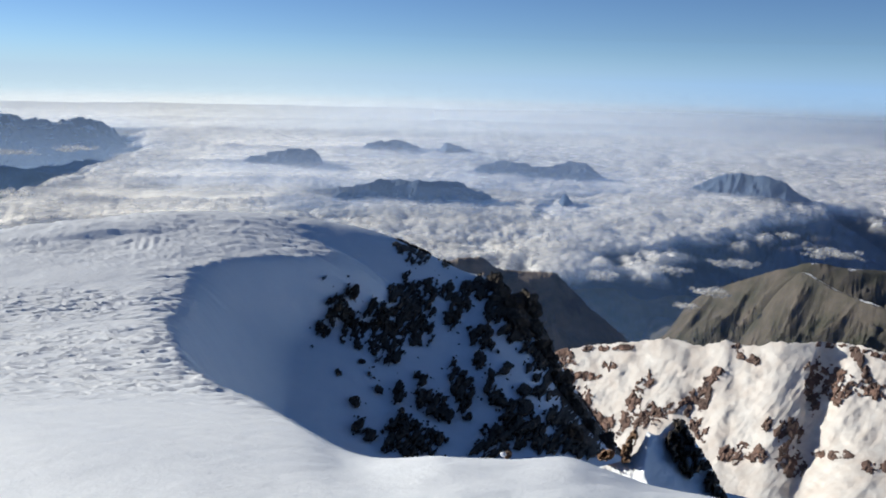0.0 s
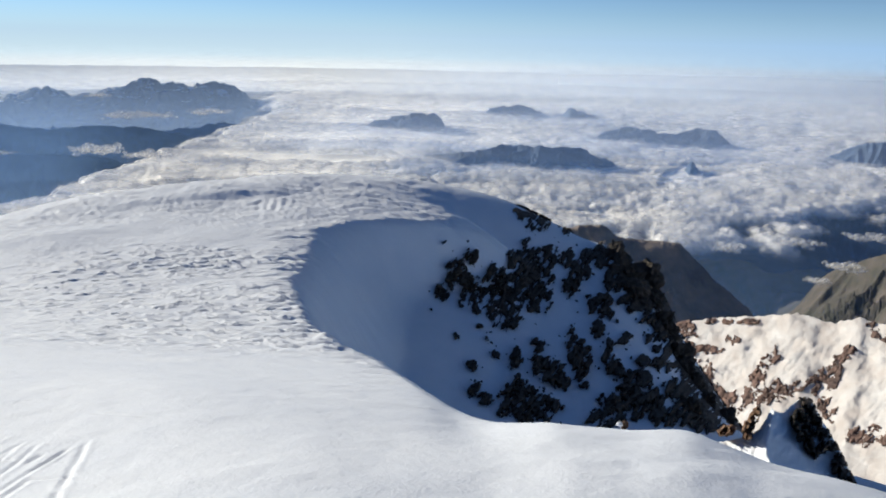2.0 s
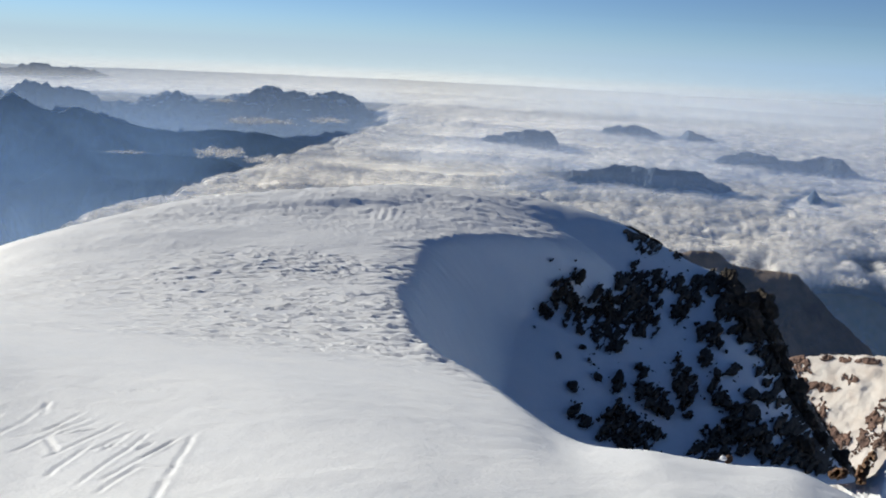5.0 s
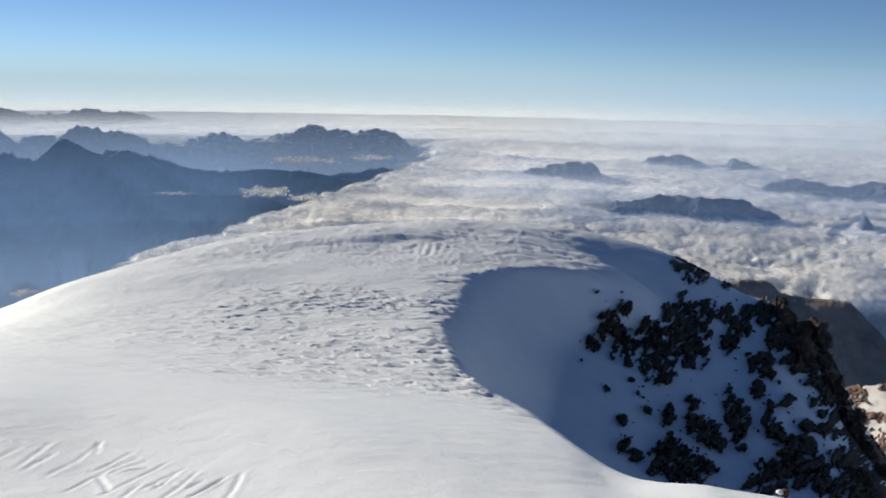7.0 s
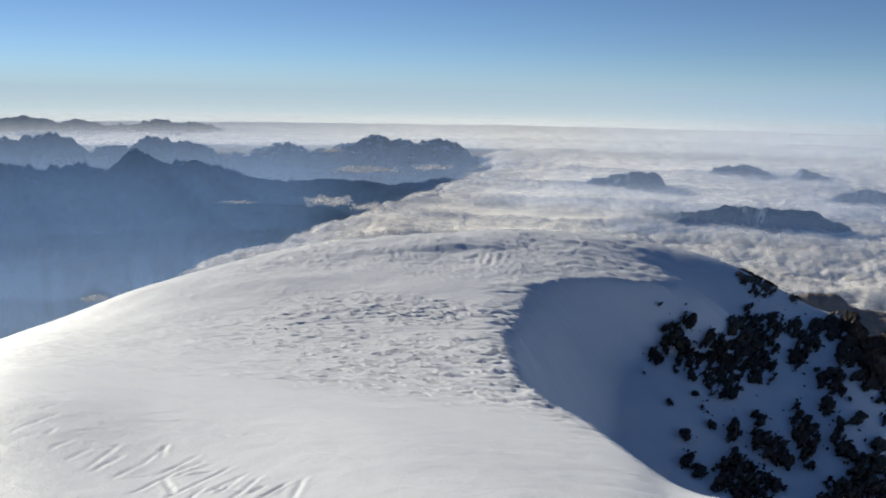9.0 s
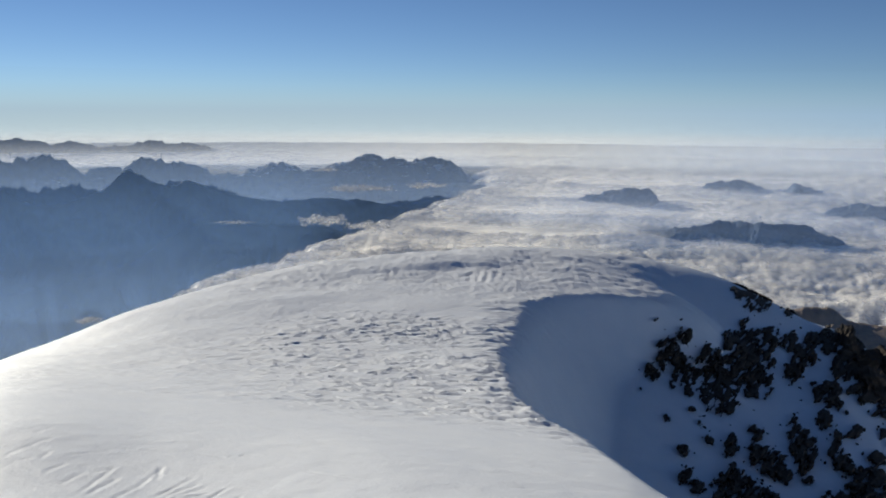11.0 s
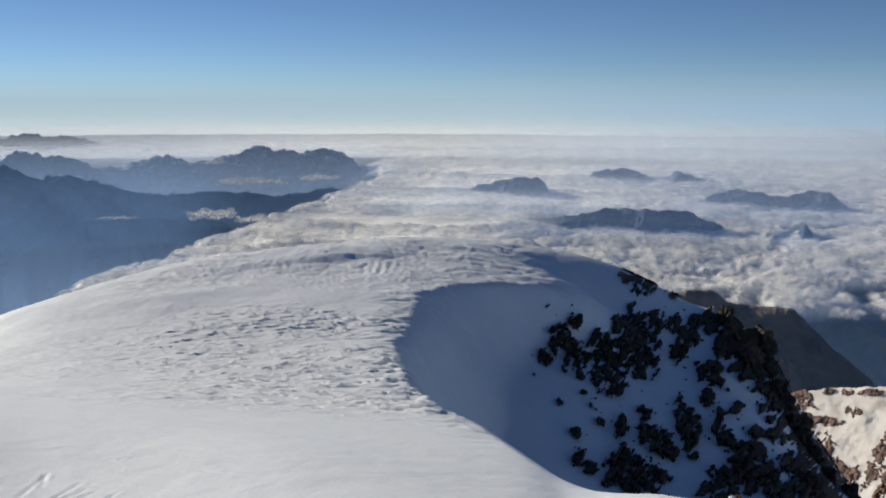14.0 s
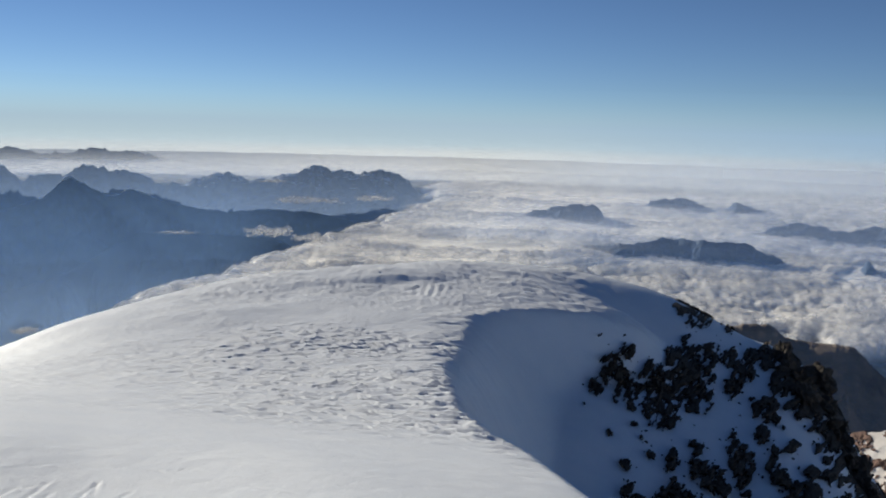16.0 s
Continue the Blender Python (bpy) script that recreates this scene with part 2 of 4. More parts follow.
BROW = [(-180, -27), (-40, -27), (-19.2, -24.55), (-14.2, -24.2), (-11.3, -23.6), (-8.7, -23.15), (-5, -23.5), (1, -23.55),
        (3, -23.4), (5.7, -22.95), (8.6, -22.4), (12, -22.1), (17, -21.7), (27, -20.3), (38, -18.3), (47.5, -16.6), (55, -17.0), (72, -20), (180, -26)]
SHADE_EDGE = [(4, 3.5), (6, 6.6), (8, 9.2), (10, 11.0), (13, 13.5), (17, 15.7), (22, 16.4), (26, 15.4), (30, 15.0), (32, 13.0), (33.7, 7.0), (35.2, 6.0), (37, 8.5), (40, 11.0), (60, 10.0)]
SADDLE_R = np.array([0.02, 1.2, 2.0, 3.0, 4.2, 6.0, 9.0, 14, 20, 27, 35, 42, 52, 66, 85, 130, 400, 1300])
BOWL_R = np.array([0.02, 1.2, 2.0, 3.0, 4.2, 5.6, 7.5, 12, 18, 24, 33, 42, 50, 62, 80, 130, 400, 1300])


def profile(knots_r, rises, r):
    """Rise along each turn: monotone cubic over the log of the distances r (rows x turns), knots shared, rises (turns x knots)."""
    kx = np.log(knots_r)
    s = slopes(kx, rises)
    v = np.log(r)
    i = np.clip(np.searchsorted(kx, v) - 1, 0, len(kx) - 2)
    h = kx[i + 1] - kx[i]
    u = (v - kx[i]) / h
    j = np.arange(rises.shape[0])[None, :]
    return ((1 + 2 * u) * (1 - u) ** 2 * rises[j, i] + u * (1 - u) ** 2 * h * s[j, i] + u * u * (3 - 2 * u) * rises[j, i + 1] + u * u * (u - 1) * h * s[j, i + 1])


def ground_rise(turn, r):
    """Smooth rise of the snow in degrees as seen from the eye, rows r, columns turn."""
    c, b = curve(turn, CREST), curve(turn, BROW)
    one = np.ones_like(turn)
    mid = np.maximum(c - b, 0.4)
    near = [np.degrees(np.arctan2(-1.7, d)) * one for d in (0.02, 1.2)] + [-40.6 * one, -31.2 * one]
    saddle = near + [-26.2 + 0.5 * (b + 19.7 + np.sqrt((b + 19.7) ** 2 + 4.0)), b - 0.55 - 0.65 * smooth(-21.5, -18.5, b), b + 0.10 * mid, b + 0.24 * mid, b + 0.44 * mid, b + 0.64 * mid, b + 0.86 * mid, c,
                     c - 1.6, c - 5, c - 10, -26 * one - 2, -29 * one, -27 * one]
    fall = -0.2 * np.minimum((np.sqrt((turn - 3) ** 2 + 36) - (turn - 3)) / 2, 16) * smooth(-40, -25, turn) * (1 - smooth(8, 14, turn))
    bowl = near + [b - 2.6, b, b - 2.5, b - 4.5, b - 3.2 + 0.7 * fall, np.minimum(b + 0.2, c - 1) + fall, b + 0.55 * mid, c,
                   c - 2.5, c - 7, c - 12, -28 * one - 1, -30 * one, -27 * one]
    lean = 0.42 * smooth(14, 48, turn)[None, :] * (1 - smooth(60, 100, turn))[None, :]
    lr = np.log(r)[:, None]
    reach = np.exp(lr - lean * smooth(math.log(1.8), math.log(8.5), lr) * (1 - smooth(math.log(15), math.log(42), lr)))
    shrink = 1 - 0.15 * smooth(26, 48, turn)[None, :] * smooth(math.log(12), math.log(34), lr)
    es = profile(SADDLE_R, np.stack(saddle, 1), reach / shrink)
    brow_r = (2.33 - 0.005 * np.clip(10 - turn, 0, 35)) / np.tan(np.radians(-b))
    pull = 1 + (5.6 / brow_r - 1)[None, :] * smooth(math.log(2.5), math.log(4.0), lr) * (1 - smooth(math.log(9), math.log(16), lr))
    eb = profile(BOWL_R, np.stack(bowl, 1), np.exp(lr) * pull)
    edge = curve(r, SHADE_EDGE)[:, None]
    edge = edge + 0.1 * smooth(9, 15, r)[:, None] * vnoise(turn[None, :] / 2.0, r[:, None] / 1.1, 33)
    w = smooth(0, 1, (edge - turn[None, :]) / 6.8 + 0.12)
    return es * (1 - w) + eb * w


def ground_height(turn, r):
    z = EYE.z + r[:, None] * np.tan(np.radians(ground_rise(turn, r)))
    return z * smooth(1.5, 2.4, r)[:, None]


def wind_lips(x, y, k, length, run):
    """Wind-cut snow lips: a steep step toward the origin, a long tail behind."""
    p = y / run + 1.0 * vnoise(x / length, y / (length * 0.8), k) + 0.3 * vnoise(x / length * 3.1, y / length * 2.6, k + 1)
    s = p - np.floor(p)
    step = smooth(0, 0.12, s) * (1 - s) ** 1.2
    broken = smooth(-0.35, 0.25, vnoise(x / (length * 1.3), y / (run * 1.8), k + 2) + 0.35 * vnoise(x / length * 2.0, y / run * 1.6, k + 3))
    return step * broken


def snow_relief(turn, r, z):
    """Small relief: wind-cut lips on the dome, ripples, scratches near by."""
    tg, rg = np.meshgrid(turn, r)
    t = np.radians(tg)
    x, y = -np.sin(t) * rg, np.cos(t) * rg
    edge = curve(r, SHADE_EDGE)[:, None]
    lit = smooth(-2.5, 1.5, tg - edge)
    zone = smooth(8.0, 12.5, rg * (1 - 0.25 * smooth(14, 48, tg))) * (1 - 0.4 * smooth(25, 33, rg) - 0.6 * smooth(36, 44, rg)) * lit
    patch = np.clip(rg / 24, 0.3, 1.15) * smooth(-0.5, 0.5, vnoise(x / 9, y / 5, 31) + 0.25)
    left = 1 - 0.75 * smooth(20, 42, tg)
    dz = zone * patch * left * (0.065 * wind_lips(x - 0.3 * y, y + 0.3 * x, 40, 0.52, 0.26) + 0.035 * wind_lips(x + 3, y + 0.1 * x, 50, 1.1, 0.36))
    dz += zone * 0.012 * vnoise(x / 0.5, y / 0.16, 60)
    rim = smooth(6.5, 11, rg) * (1 - smooth(34, 40, rg)) * (1 - smooth(1.5, 4.5, np.abs(tg - edge)))
    dz += rim * (0.06 * fbm(x / 1.3, y / 0.34, 4, 66, 0.55) + 0.025 * wind_lips(x, y, 68, 1.4, 0.4))
    top = smooth(31, 37, rg) * (1 - smooth(44, 50, rg)) * smooth(3, 10, tg) * (1 - smooth(30, 40, tg))
    dz += top * (0.075 * wind_lips(x, y, 70, 1.9, 0.7) + 0.035 * wind_lips(x + 9, y, 74, 0.9, 0.4) + 0.015 * fbm(x / 0.7, y / 0.3, 3, 78))
    # a lip under the crest and a fan of short wind ribs beside it
    dz += np.exp(-((tg - 20.5) / 3.2) ** 2) * 0.22 * smooth(36.4, 37.4, rg) * (1 - smooth(37.8, 41, rg))
    dz += np.exp(-((tg - 17.8) / 1.1) ** 2) * 0.05 * smooth(33.5, 34.3, rg) * (1 - smooth(35.6, 36.6, rg)) * (1 - np.abs(2 * ((tg + 0.12 * rg) / 0.55 % 1) - 1))
    dz += smooth(6, 12, rg) * (1 - smooth(80, 150, rg)) * (0.10 * fbm(x / 7, y / 5, 3, 80) * np.clip(rg / 30, 0.2, 1))
    rise = np.degrees(np.arctan2(z - EYE.z, rg))
    shelf = -26.1 - 0.05 * (tg + 1)
    dz -= 0.022 * smooth(0, 1.3, rise - shelf) * (1 - smooth(-2, 4, tg)) * smooth(-40, -25, tg) * (1 - smooth(5, 7, rg))
    dz += 0.005 * fbm(x / 0.5, y / 0.3, 4, 90, 0.5) * (1 - smooth(9, 13, rg))
    return dz


def stroke(x, y, a, b, width, depth):
    """A groove scratched from a to b with a small rim thrown up on one side."""
    ax, ay = a
    bx, by = b
    dx, dy = bx - ax, by - ay
    n = math.hypot(dx, dy)
    u = ((x - ax) * dx + (y - ay) * dy) / n ** 2
    v = ((x - ax) * dy - (y - ay) * dx) / n
    v = v + 0.008 * vnoise(x / 0.10, y / 0.10, 7)
    ends = smooth(-0.04, 0.12, u) * (1 - smooth(0.85, 1.05, u))
    return ends * (-depth * np.exp(-(v / width) ** 2) + 0.45 * depth * np.exp(-((v - 2.0 * width) / width) ** 2) + 0.2 * depth * np.exp(-((v + 2.0 * width) / width) ** 2))


SCRATCHES = [
    (47.28, -19.66, 44.45, -19.0), (46.84, -20.02, 45.66, -19.98), (45.27, -20.03, 44.78, -19.8), (45.23, -20.92, 43.84, -20.52),
    (44.3, -21.59, 42.72, -21.13), (43.2, -20.76, 42.63, -20.85), (43.27, -22.28, 41.05, -21.07), (42.78, -22.42, 40.91, -21.73),
    (41.8, -22.93, 40.09, -22.47), (40.09, -22.47, 38.32, -21.4), (41.3, -23.1, 39.42, -23.1), (39.42, -23.1, 37.66, -22.69),
    (40.66, -23.94, 38.03, -23.07), (38.38, -23.12, 36.07, -22.57), (37.68, -23.3, 35.55, -23.19), (38.65, -23.34, 38.03, -24.27),
    (36.11, -24.37, 33.38, -23.41), (35.4, -24.46, 33.93, -23.71), (33.4, -24.57, 32.29, -24.22), (38.41, -21.39, 38.78, -22.1),
    (45.51, -18.64, 44.47, -18.43), (43.91, -20.11, 41.02, -20.17), (42.9, -21.28, 41.23, -21.21),
]
NEAR_SCRATCHES = [
    (38.78, -23.06, 36.35, -22.14), (38.66, -23.39, 35.44, -22.73), (38.76, -24.47, 34.32, -22.97), (38.87, -25.54, 36.19, -24.07),
    (37.19, -26.28, 32.53, -23.62), (35.87, -24.11, 33.92, -24.3), (35.93, -26.79, 33.34, -25.56), (35.72, -26.19, 30.86, -24.06),
    (33.84, -25.5, 30.44, -25.73), (33.02, -28.14, 31.69, -26.4), (31.69, -26.4, 29.81, -23.83), (33.31, -25.08, 30.86, -24.13),
    (36.2, -27.99, 33.87, -28.12), (30.08, -28.66, 27.57, -28.76),
]


SLIVERS = [(35.14, -21.1, 34.52, -21.25), (33.7, -21.13, 32.25, -21.29), (29.59, -22.32, 26.22, -22.9), (29.13, -21.6, 27.82, -21.57),
           (37.93, -20.05, 37.15, -20.11), (40.97, -18.93, 40.63, -18.96), (37.6, -20.62, 34.96, -21.06), (32.25, -21.15, 30.7, -21.21),
           (35.6, -21.06, 32.3, -21.2), (15.3, -23.4, 14.7, -23.4)]


def near_point(turn, rise):
    r = np.arange(2.3, 14.0, 0.01)
    e = ground_rise(np.array([float(turn)]), r)[:, 0]
    i = int(np.argmax(e >= rise)) if (e >= rise).any() else len(r) - 1
    p = place(turn, r[i], rise=e[i])
    return float(p[0]), float(p[1])


STROKES = [(near_point(a, b), near_point(c, d), 0.020, 0.0075) for a, b, c, d in SCRATCHES + NEAR_SCRATCHES]
STROKES += [(near_point(a, b), near_point(c, d), 0.014, 0.007) for a, b, c, d in SLIVERS]


def build_ground():
    turn = np.concatenate([np.arange(-180, -40, 5.0), np.arange(-40, -22, 0.6), np.arange(-22, 12, 0.2), np.arange(12, 52, 0.125), np.arange(52, 60, 0.4), np.arange(60, 180, 5.0)])
    r = np.concatenate([[0.02, 0.5, 1.0, 1.6, 2.1], np.arange(2.5, 6.0, 0.021), np.exp(np.arange(math.log(6.0), math.log(10), 0.0055)), np.arange(10.0, 30.0, 0.045), np.exp(np.arange(math.log(30), math.log(50), 0.005)), np.exp(np.arange(math.log(50), math.log(1300), 0.06))])
    z = ground_height(turn, r)
    t = np.radians(turn)[None, :]
    x, y = -np.sin(t) * r[:, None], np.cos(t) * r[:, None]
    z = z + snow_relief(turn, r, z)
    for a, b, width, depth in STROKES:
        near = (np.abs(x - (a[0] + b[0]) / 2) < 1.2) & (np.abs(y - (a[1] + b[1]) / 2) < 1.2)
        z[near] += stroke(x[near], y[near], a, b, width, depth)
    far = smooth(60, 400, r)[:, None]
    x[0], y[0], z[0] = 0.003, 0.002, 0.0
    z = z + far * 30 * fbm(x / 160, y / 160, 4, 5)
    ob = grid_object("ground", np.stack([x, y, z], -1), SNOW, closed=True)
    return tagged(ob, "wind-packed white snow shoulder, saddle and dome in low sun", "snow", kind="structure")


build_ground()


def snow_point(turn, rise):
    """Where the line of sight at a turn and rise meets the snow beyond the near brow."""
    r = np.exp(np.arange(math.log(18.0), math.log(47), 0.004))
    e = ground_rise(np.array([float(turn)]), r)[:, 0]
    hit = np.nonzero(e >= rise)[0]
    i = hit[0] if len(hit) else int(np.argmax(e))
    return Vector(place(turn, r[i], rise=e[i]).tolist()), r[i]


# ---- valley floor far below ----
def build_floor():
    turn = np.concatenate([np.arange(-180, -36, 6.0), np.arange(-36, 56, 0.5), np.arange(56, 180, 6.0)])
    r = np.concatenate([np.arange(900, 2500, 20.0), [2600, 2800, 3200, 3700, 4200, 4800.0]])
    t = np.radians(turn)[None, :]
    x, y = -np.sin(t) * r[:, None], np.cos(t) * r[:, None]
    z = -940 + 60 * ridged(x / 420, y / 420, 6, 11, 0.5) ** 2 + (r[:, None] - 900) * 0.03
    m = mountain_material("valley", (0.035, 0.05, 0.03), (0.16, 0.14, 0.09), 0, None, 0.006)
    tagged(grid_object("valley_ground", np.stack([x, y, z], -1), m, closed=True), "dark green and brown valley floor far below", "valley", kind="structure")


build_floor()


# ---- mountain ranges ----
def mountain(name, skyline, r0, depth, foot, rough, material, label, k, spur=0.5, step=0.08, back=0.6, taper=0.03, wave=0.55, gain=0.5, shear=0.3, category="mountain", ribs=None, line=None, bottom=-950.0):
    """A range whose crest runs along the turn and rise knots of skyline at the distance r0; spurs fall to the height foot."""
    lo, hi = skyline[0][0], skyline[-1][0]
    turn = np.arange(lo, hi, step)
    v = np.concatenate([np.linspace(-1, 0, 90), np.linspace(0.06, 1, 14)])
    crest = curve(turn, skyline)
    teeth = rough * (2.6 * (ridged(turn / 1.3, turn * 0 + k, 5, k, 0.6) - 0.68))
    far = r0 if line is None else curve(turn, line)
    wind = far - r0 + 0.25 * depth * fbm(turn * r0 / 57.3 / depth / 1.2, turn * 0 + 3.3, 2, k + 4)
    r = r0 + wind[None, :] + depth * np.where(v < 0, v, v * back)[:, None]
    top = EYE.z + (r0 + wind) * np.tan(np.radians(crest))
    ends = np.sqrt(smooth(0, taper, (turn - lo) / (hi - lo)) * smooth(0, taper, (hi - turn) / (hi - lo)))
    foot = foot - 150 * (1 - ends)[None, :]
    top = foot[0] + (top - foot[0]) * ends
    a = np.abs(v)[:, None]
    tall = (top[None, :] - foot)
    z = foot + tall * (1 - a) ** 1.15
    z = z + (r0 * np.radians(teeth) * ends)[None, :] * np.exp(-a * 14)
    xx, yy = r0 * np.radians(turn)[None, :] + shear * (r - r0), r
    w = depth * wave
    wx = xx + 0.35 * w * fbm(xx / w, yy / w, 3, k + 40)
    cut = ridged(wx / w, yy / w, 6, k + 20, gain) - 0.92
    z = z + spur * tall * cut * np.clip(a * 3.5, 0, 1) * (1 - a) ** 0.5 * 1.3
    z = z + 0.07 * tall * fbm(wx / (w * 0.28), yy / (w * 0.28), 5, k + 60, 0.6) * np.clip(a * 6, 0, 1) * (1 - a)
    if ribs:
        # ribs with long flanks toward the sun and short steep ones away from it
        wide, tall_ribs = ribs
        p = (wx + 0.3 * wide * fbm(xx / wide, yy / wide, 3, k + 70)) / wide
        s = p - np.floor(p)
        high = 0.55 + 0.9 * hash2(np.floor(p), np.floor(p) * 0, k + 80)
        saw = np.where(s < 0.74, 1 - s / 0.74, (s - 0.74) / 0.26)
        z = z + tall_ribs * high * (saw - 0.5) * np.clip(a * 5, 0, 1) * np.clip((1 - a) * 4, 0, 1)
    z[0], z[-1] = bottom, bottom
    return tagged(grid_object(name, place(turn, r, z=z), material), label, category)


# The blue in these first four base colours stands for distance haze.
HAZY_ROCK = mountain_material("hazed_far_slopes", (0.04, 0.055, 0.085), (0.085, 0.105, 0.14), -262, -150, 0.014, 0.80, 8.0, 0.9)
HAZED_FAR_ROCK = mountain_material("hazed_farthest_slopes", (0.05, 0.085, 0.15), (0.08, 0.125, 0.20), 0, None, 0.014)
HAZED_TOP_ROCK = mountain_material("hazed_island_slopes", (0.085, 0.13, 0.21), (0.12, 0.175, 0.27), 0, None, 0.02, relief=0.6)
LOW_ROCK = mountain_material("hazed_low_slopes", (0.03, 0.042, 0.055), (0.07, 0.085, 0.10), 0, None, 0.010)
BROWN_SLOPE = mountain_material("brown_slopes", (0.14, 0.105, 0.085), (0.34, 0.26, 0.20), 0, None, 0.02)
GREEN_SLOPE = mountain_material("green_slopes", (0.04, 0.042, 0.027), (0.14, 0.115, 0.095), -345, -205, 0.02, 0.10, 4.0, 0.9)
VALLEY_SLOPE = mountain_material("valley_slopes", (0.05, 0.075, 0.04), (0.26, 0.21, 0.15), 0, None, 0.012)

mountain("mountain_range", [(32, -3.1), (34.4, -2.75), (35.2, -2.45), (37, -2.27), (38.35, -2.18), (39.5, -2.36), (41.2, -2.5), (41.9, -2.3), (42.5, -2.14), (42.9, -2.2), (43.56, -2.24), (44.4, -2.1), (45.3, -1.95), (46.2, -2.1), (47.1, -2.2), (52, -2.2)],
         4150, 160, -250, 0.16, HAZED_FAR_ROCK, "faint haze-blue mountain range on the far horizon", 101, taper=0.1)
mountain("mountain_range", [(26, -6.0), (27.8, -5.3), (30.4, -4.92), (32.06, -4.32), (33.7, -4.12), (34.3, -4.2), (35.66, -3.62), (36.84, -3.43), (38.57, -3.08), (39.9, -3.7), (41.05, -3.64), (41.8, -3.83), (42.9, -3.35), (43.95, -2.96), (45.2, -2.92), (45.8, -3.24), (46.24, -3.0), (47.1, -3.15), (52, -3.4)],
         3350, 235, -420, 0.26, HAZY_ROCK, "jagged haze-blue mountain range with snow streaks below its peaks", 111)
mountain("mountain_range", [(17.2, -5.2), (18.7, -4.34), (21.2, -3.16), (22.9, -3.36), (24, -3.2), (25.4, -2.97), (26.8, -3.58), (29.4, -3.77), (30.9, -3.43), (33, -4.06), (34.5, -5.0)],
         3480, 330, -330, 0.22, HAZY_ROCK, "haze-blue serrated mountain ridge rising out of cloud", 121)
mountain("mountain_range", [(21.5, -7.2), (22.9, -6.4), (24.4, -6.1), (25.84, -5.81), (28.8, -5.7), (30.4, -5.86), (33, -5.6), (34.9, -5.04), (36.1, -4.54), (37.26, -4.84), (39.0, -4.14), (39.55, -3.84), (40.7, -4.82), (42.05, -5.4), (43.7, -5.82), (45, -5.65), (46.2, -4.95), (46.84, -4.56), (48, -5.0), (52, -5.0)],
         3050, 245, -640, 0.09, HAZY_ROCK, "dark haze-blue mountain shoulder with a small snowy peak", 131, 0.12, wave=0.6, gain=0.5)
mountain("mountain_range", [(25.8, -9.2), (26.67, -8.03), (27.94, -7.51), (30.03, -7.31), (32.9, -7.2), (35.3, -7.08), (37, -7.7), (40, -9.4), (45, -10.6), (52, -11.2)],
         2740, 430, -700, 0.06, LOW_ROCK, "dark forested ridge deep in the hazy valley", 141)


# ---- sea of clouds ----
LOW_EDGE = [(-180, -13.5), (-70, -13.5), (-44, -8.0), (-30, -7.4), (-24, -7.7), (-21, -8.2), (-18.6, -9.3), (-16.8, -9.6), (-15, -10.6), (-11.5, -11.3), (-8.1, -12.2), (-4.5, -12.4), (0, -12.9),
            (10, -13.5), (24, -12.8), (32, -12.0), (38, -11.2), (42, -9.5), (46, -4.0), (110, -4.0), (140, -9.0), (181, -13.5)]
LEFT_EDGE = [(-20, 14), (-12.6, 42.5), (-11.2, 37.6), (-10.4, 36.0), (-9.65, 32.0), (-8.1, 27.8), (-7.0, 24.5), (-5.8, 21.0), (-4.6, 18.5), (-3.75, 18.5), (-3.6, 45), (-3.4, 60), (0, 70)]


def cloud_r(rise):
    return 480.5 / (np.tan(np.radians(-rise)) + 0.068)


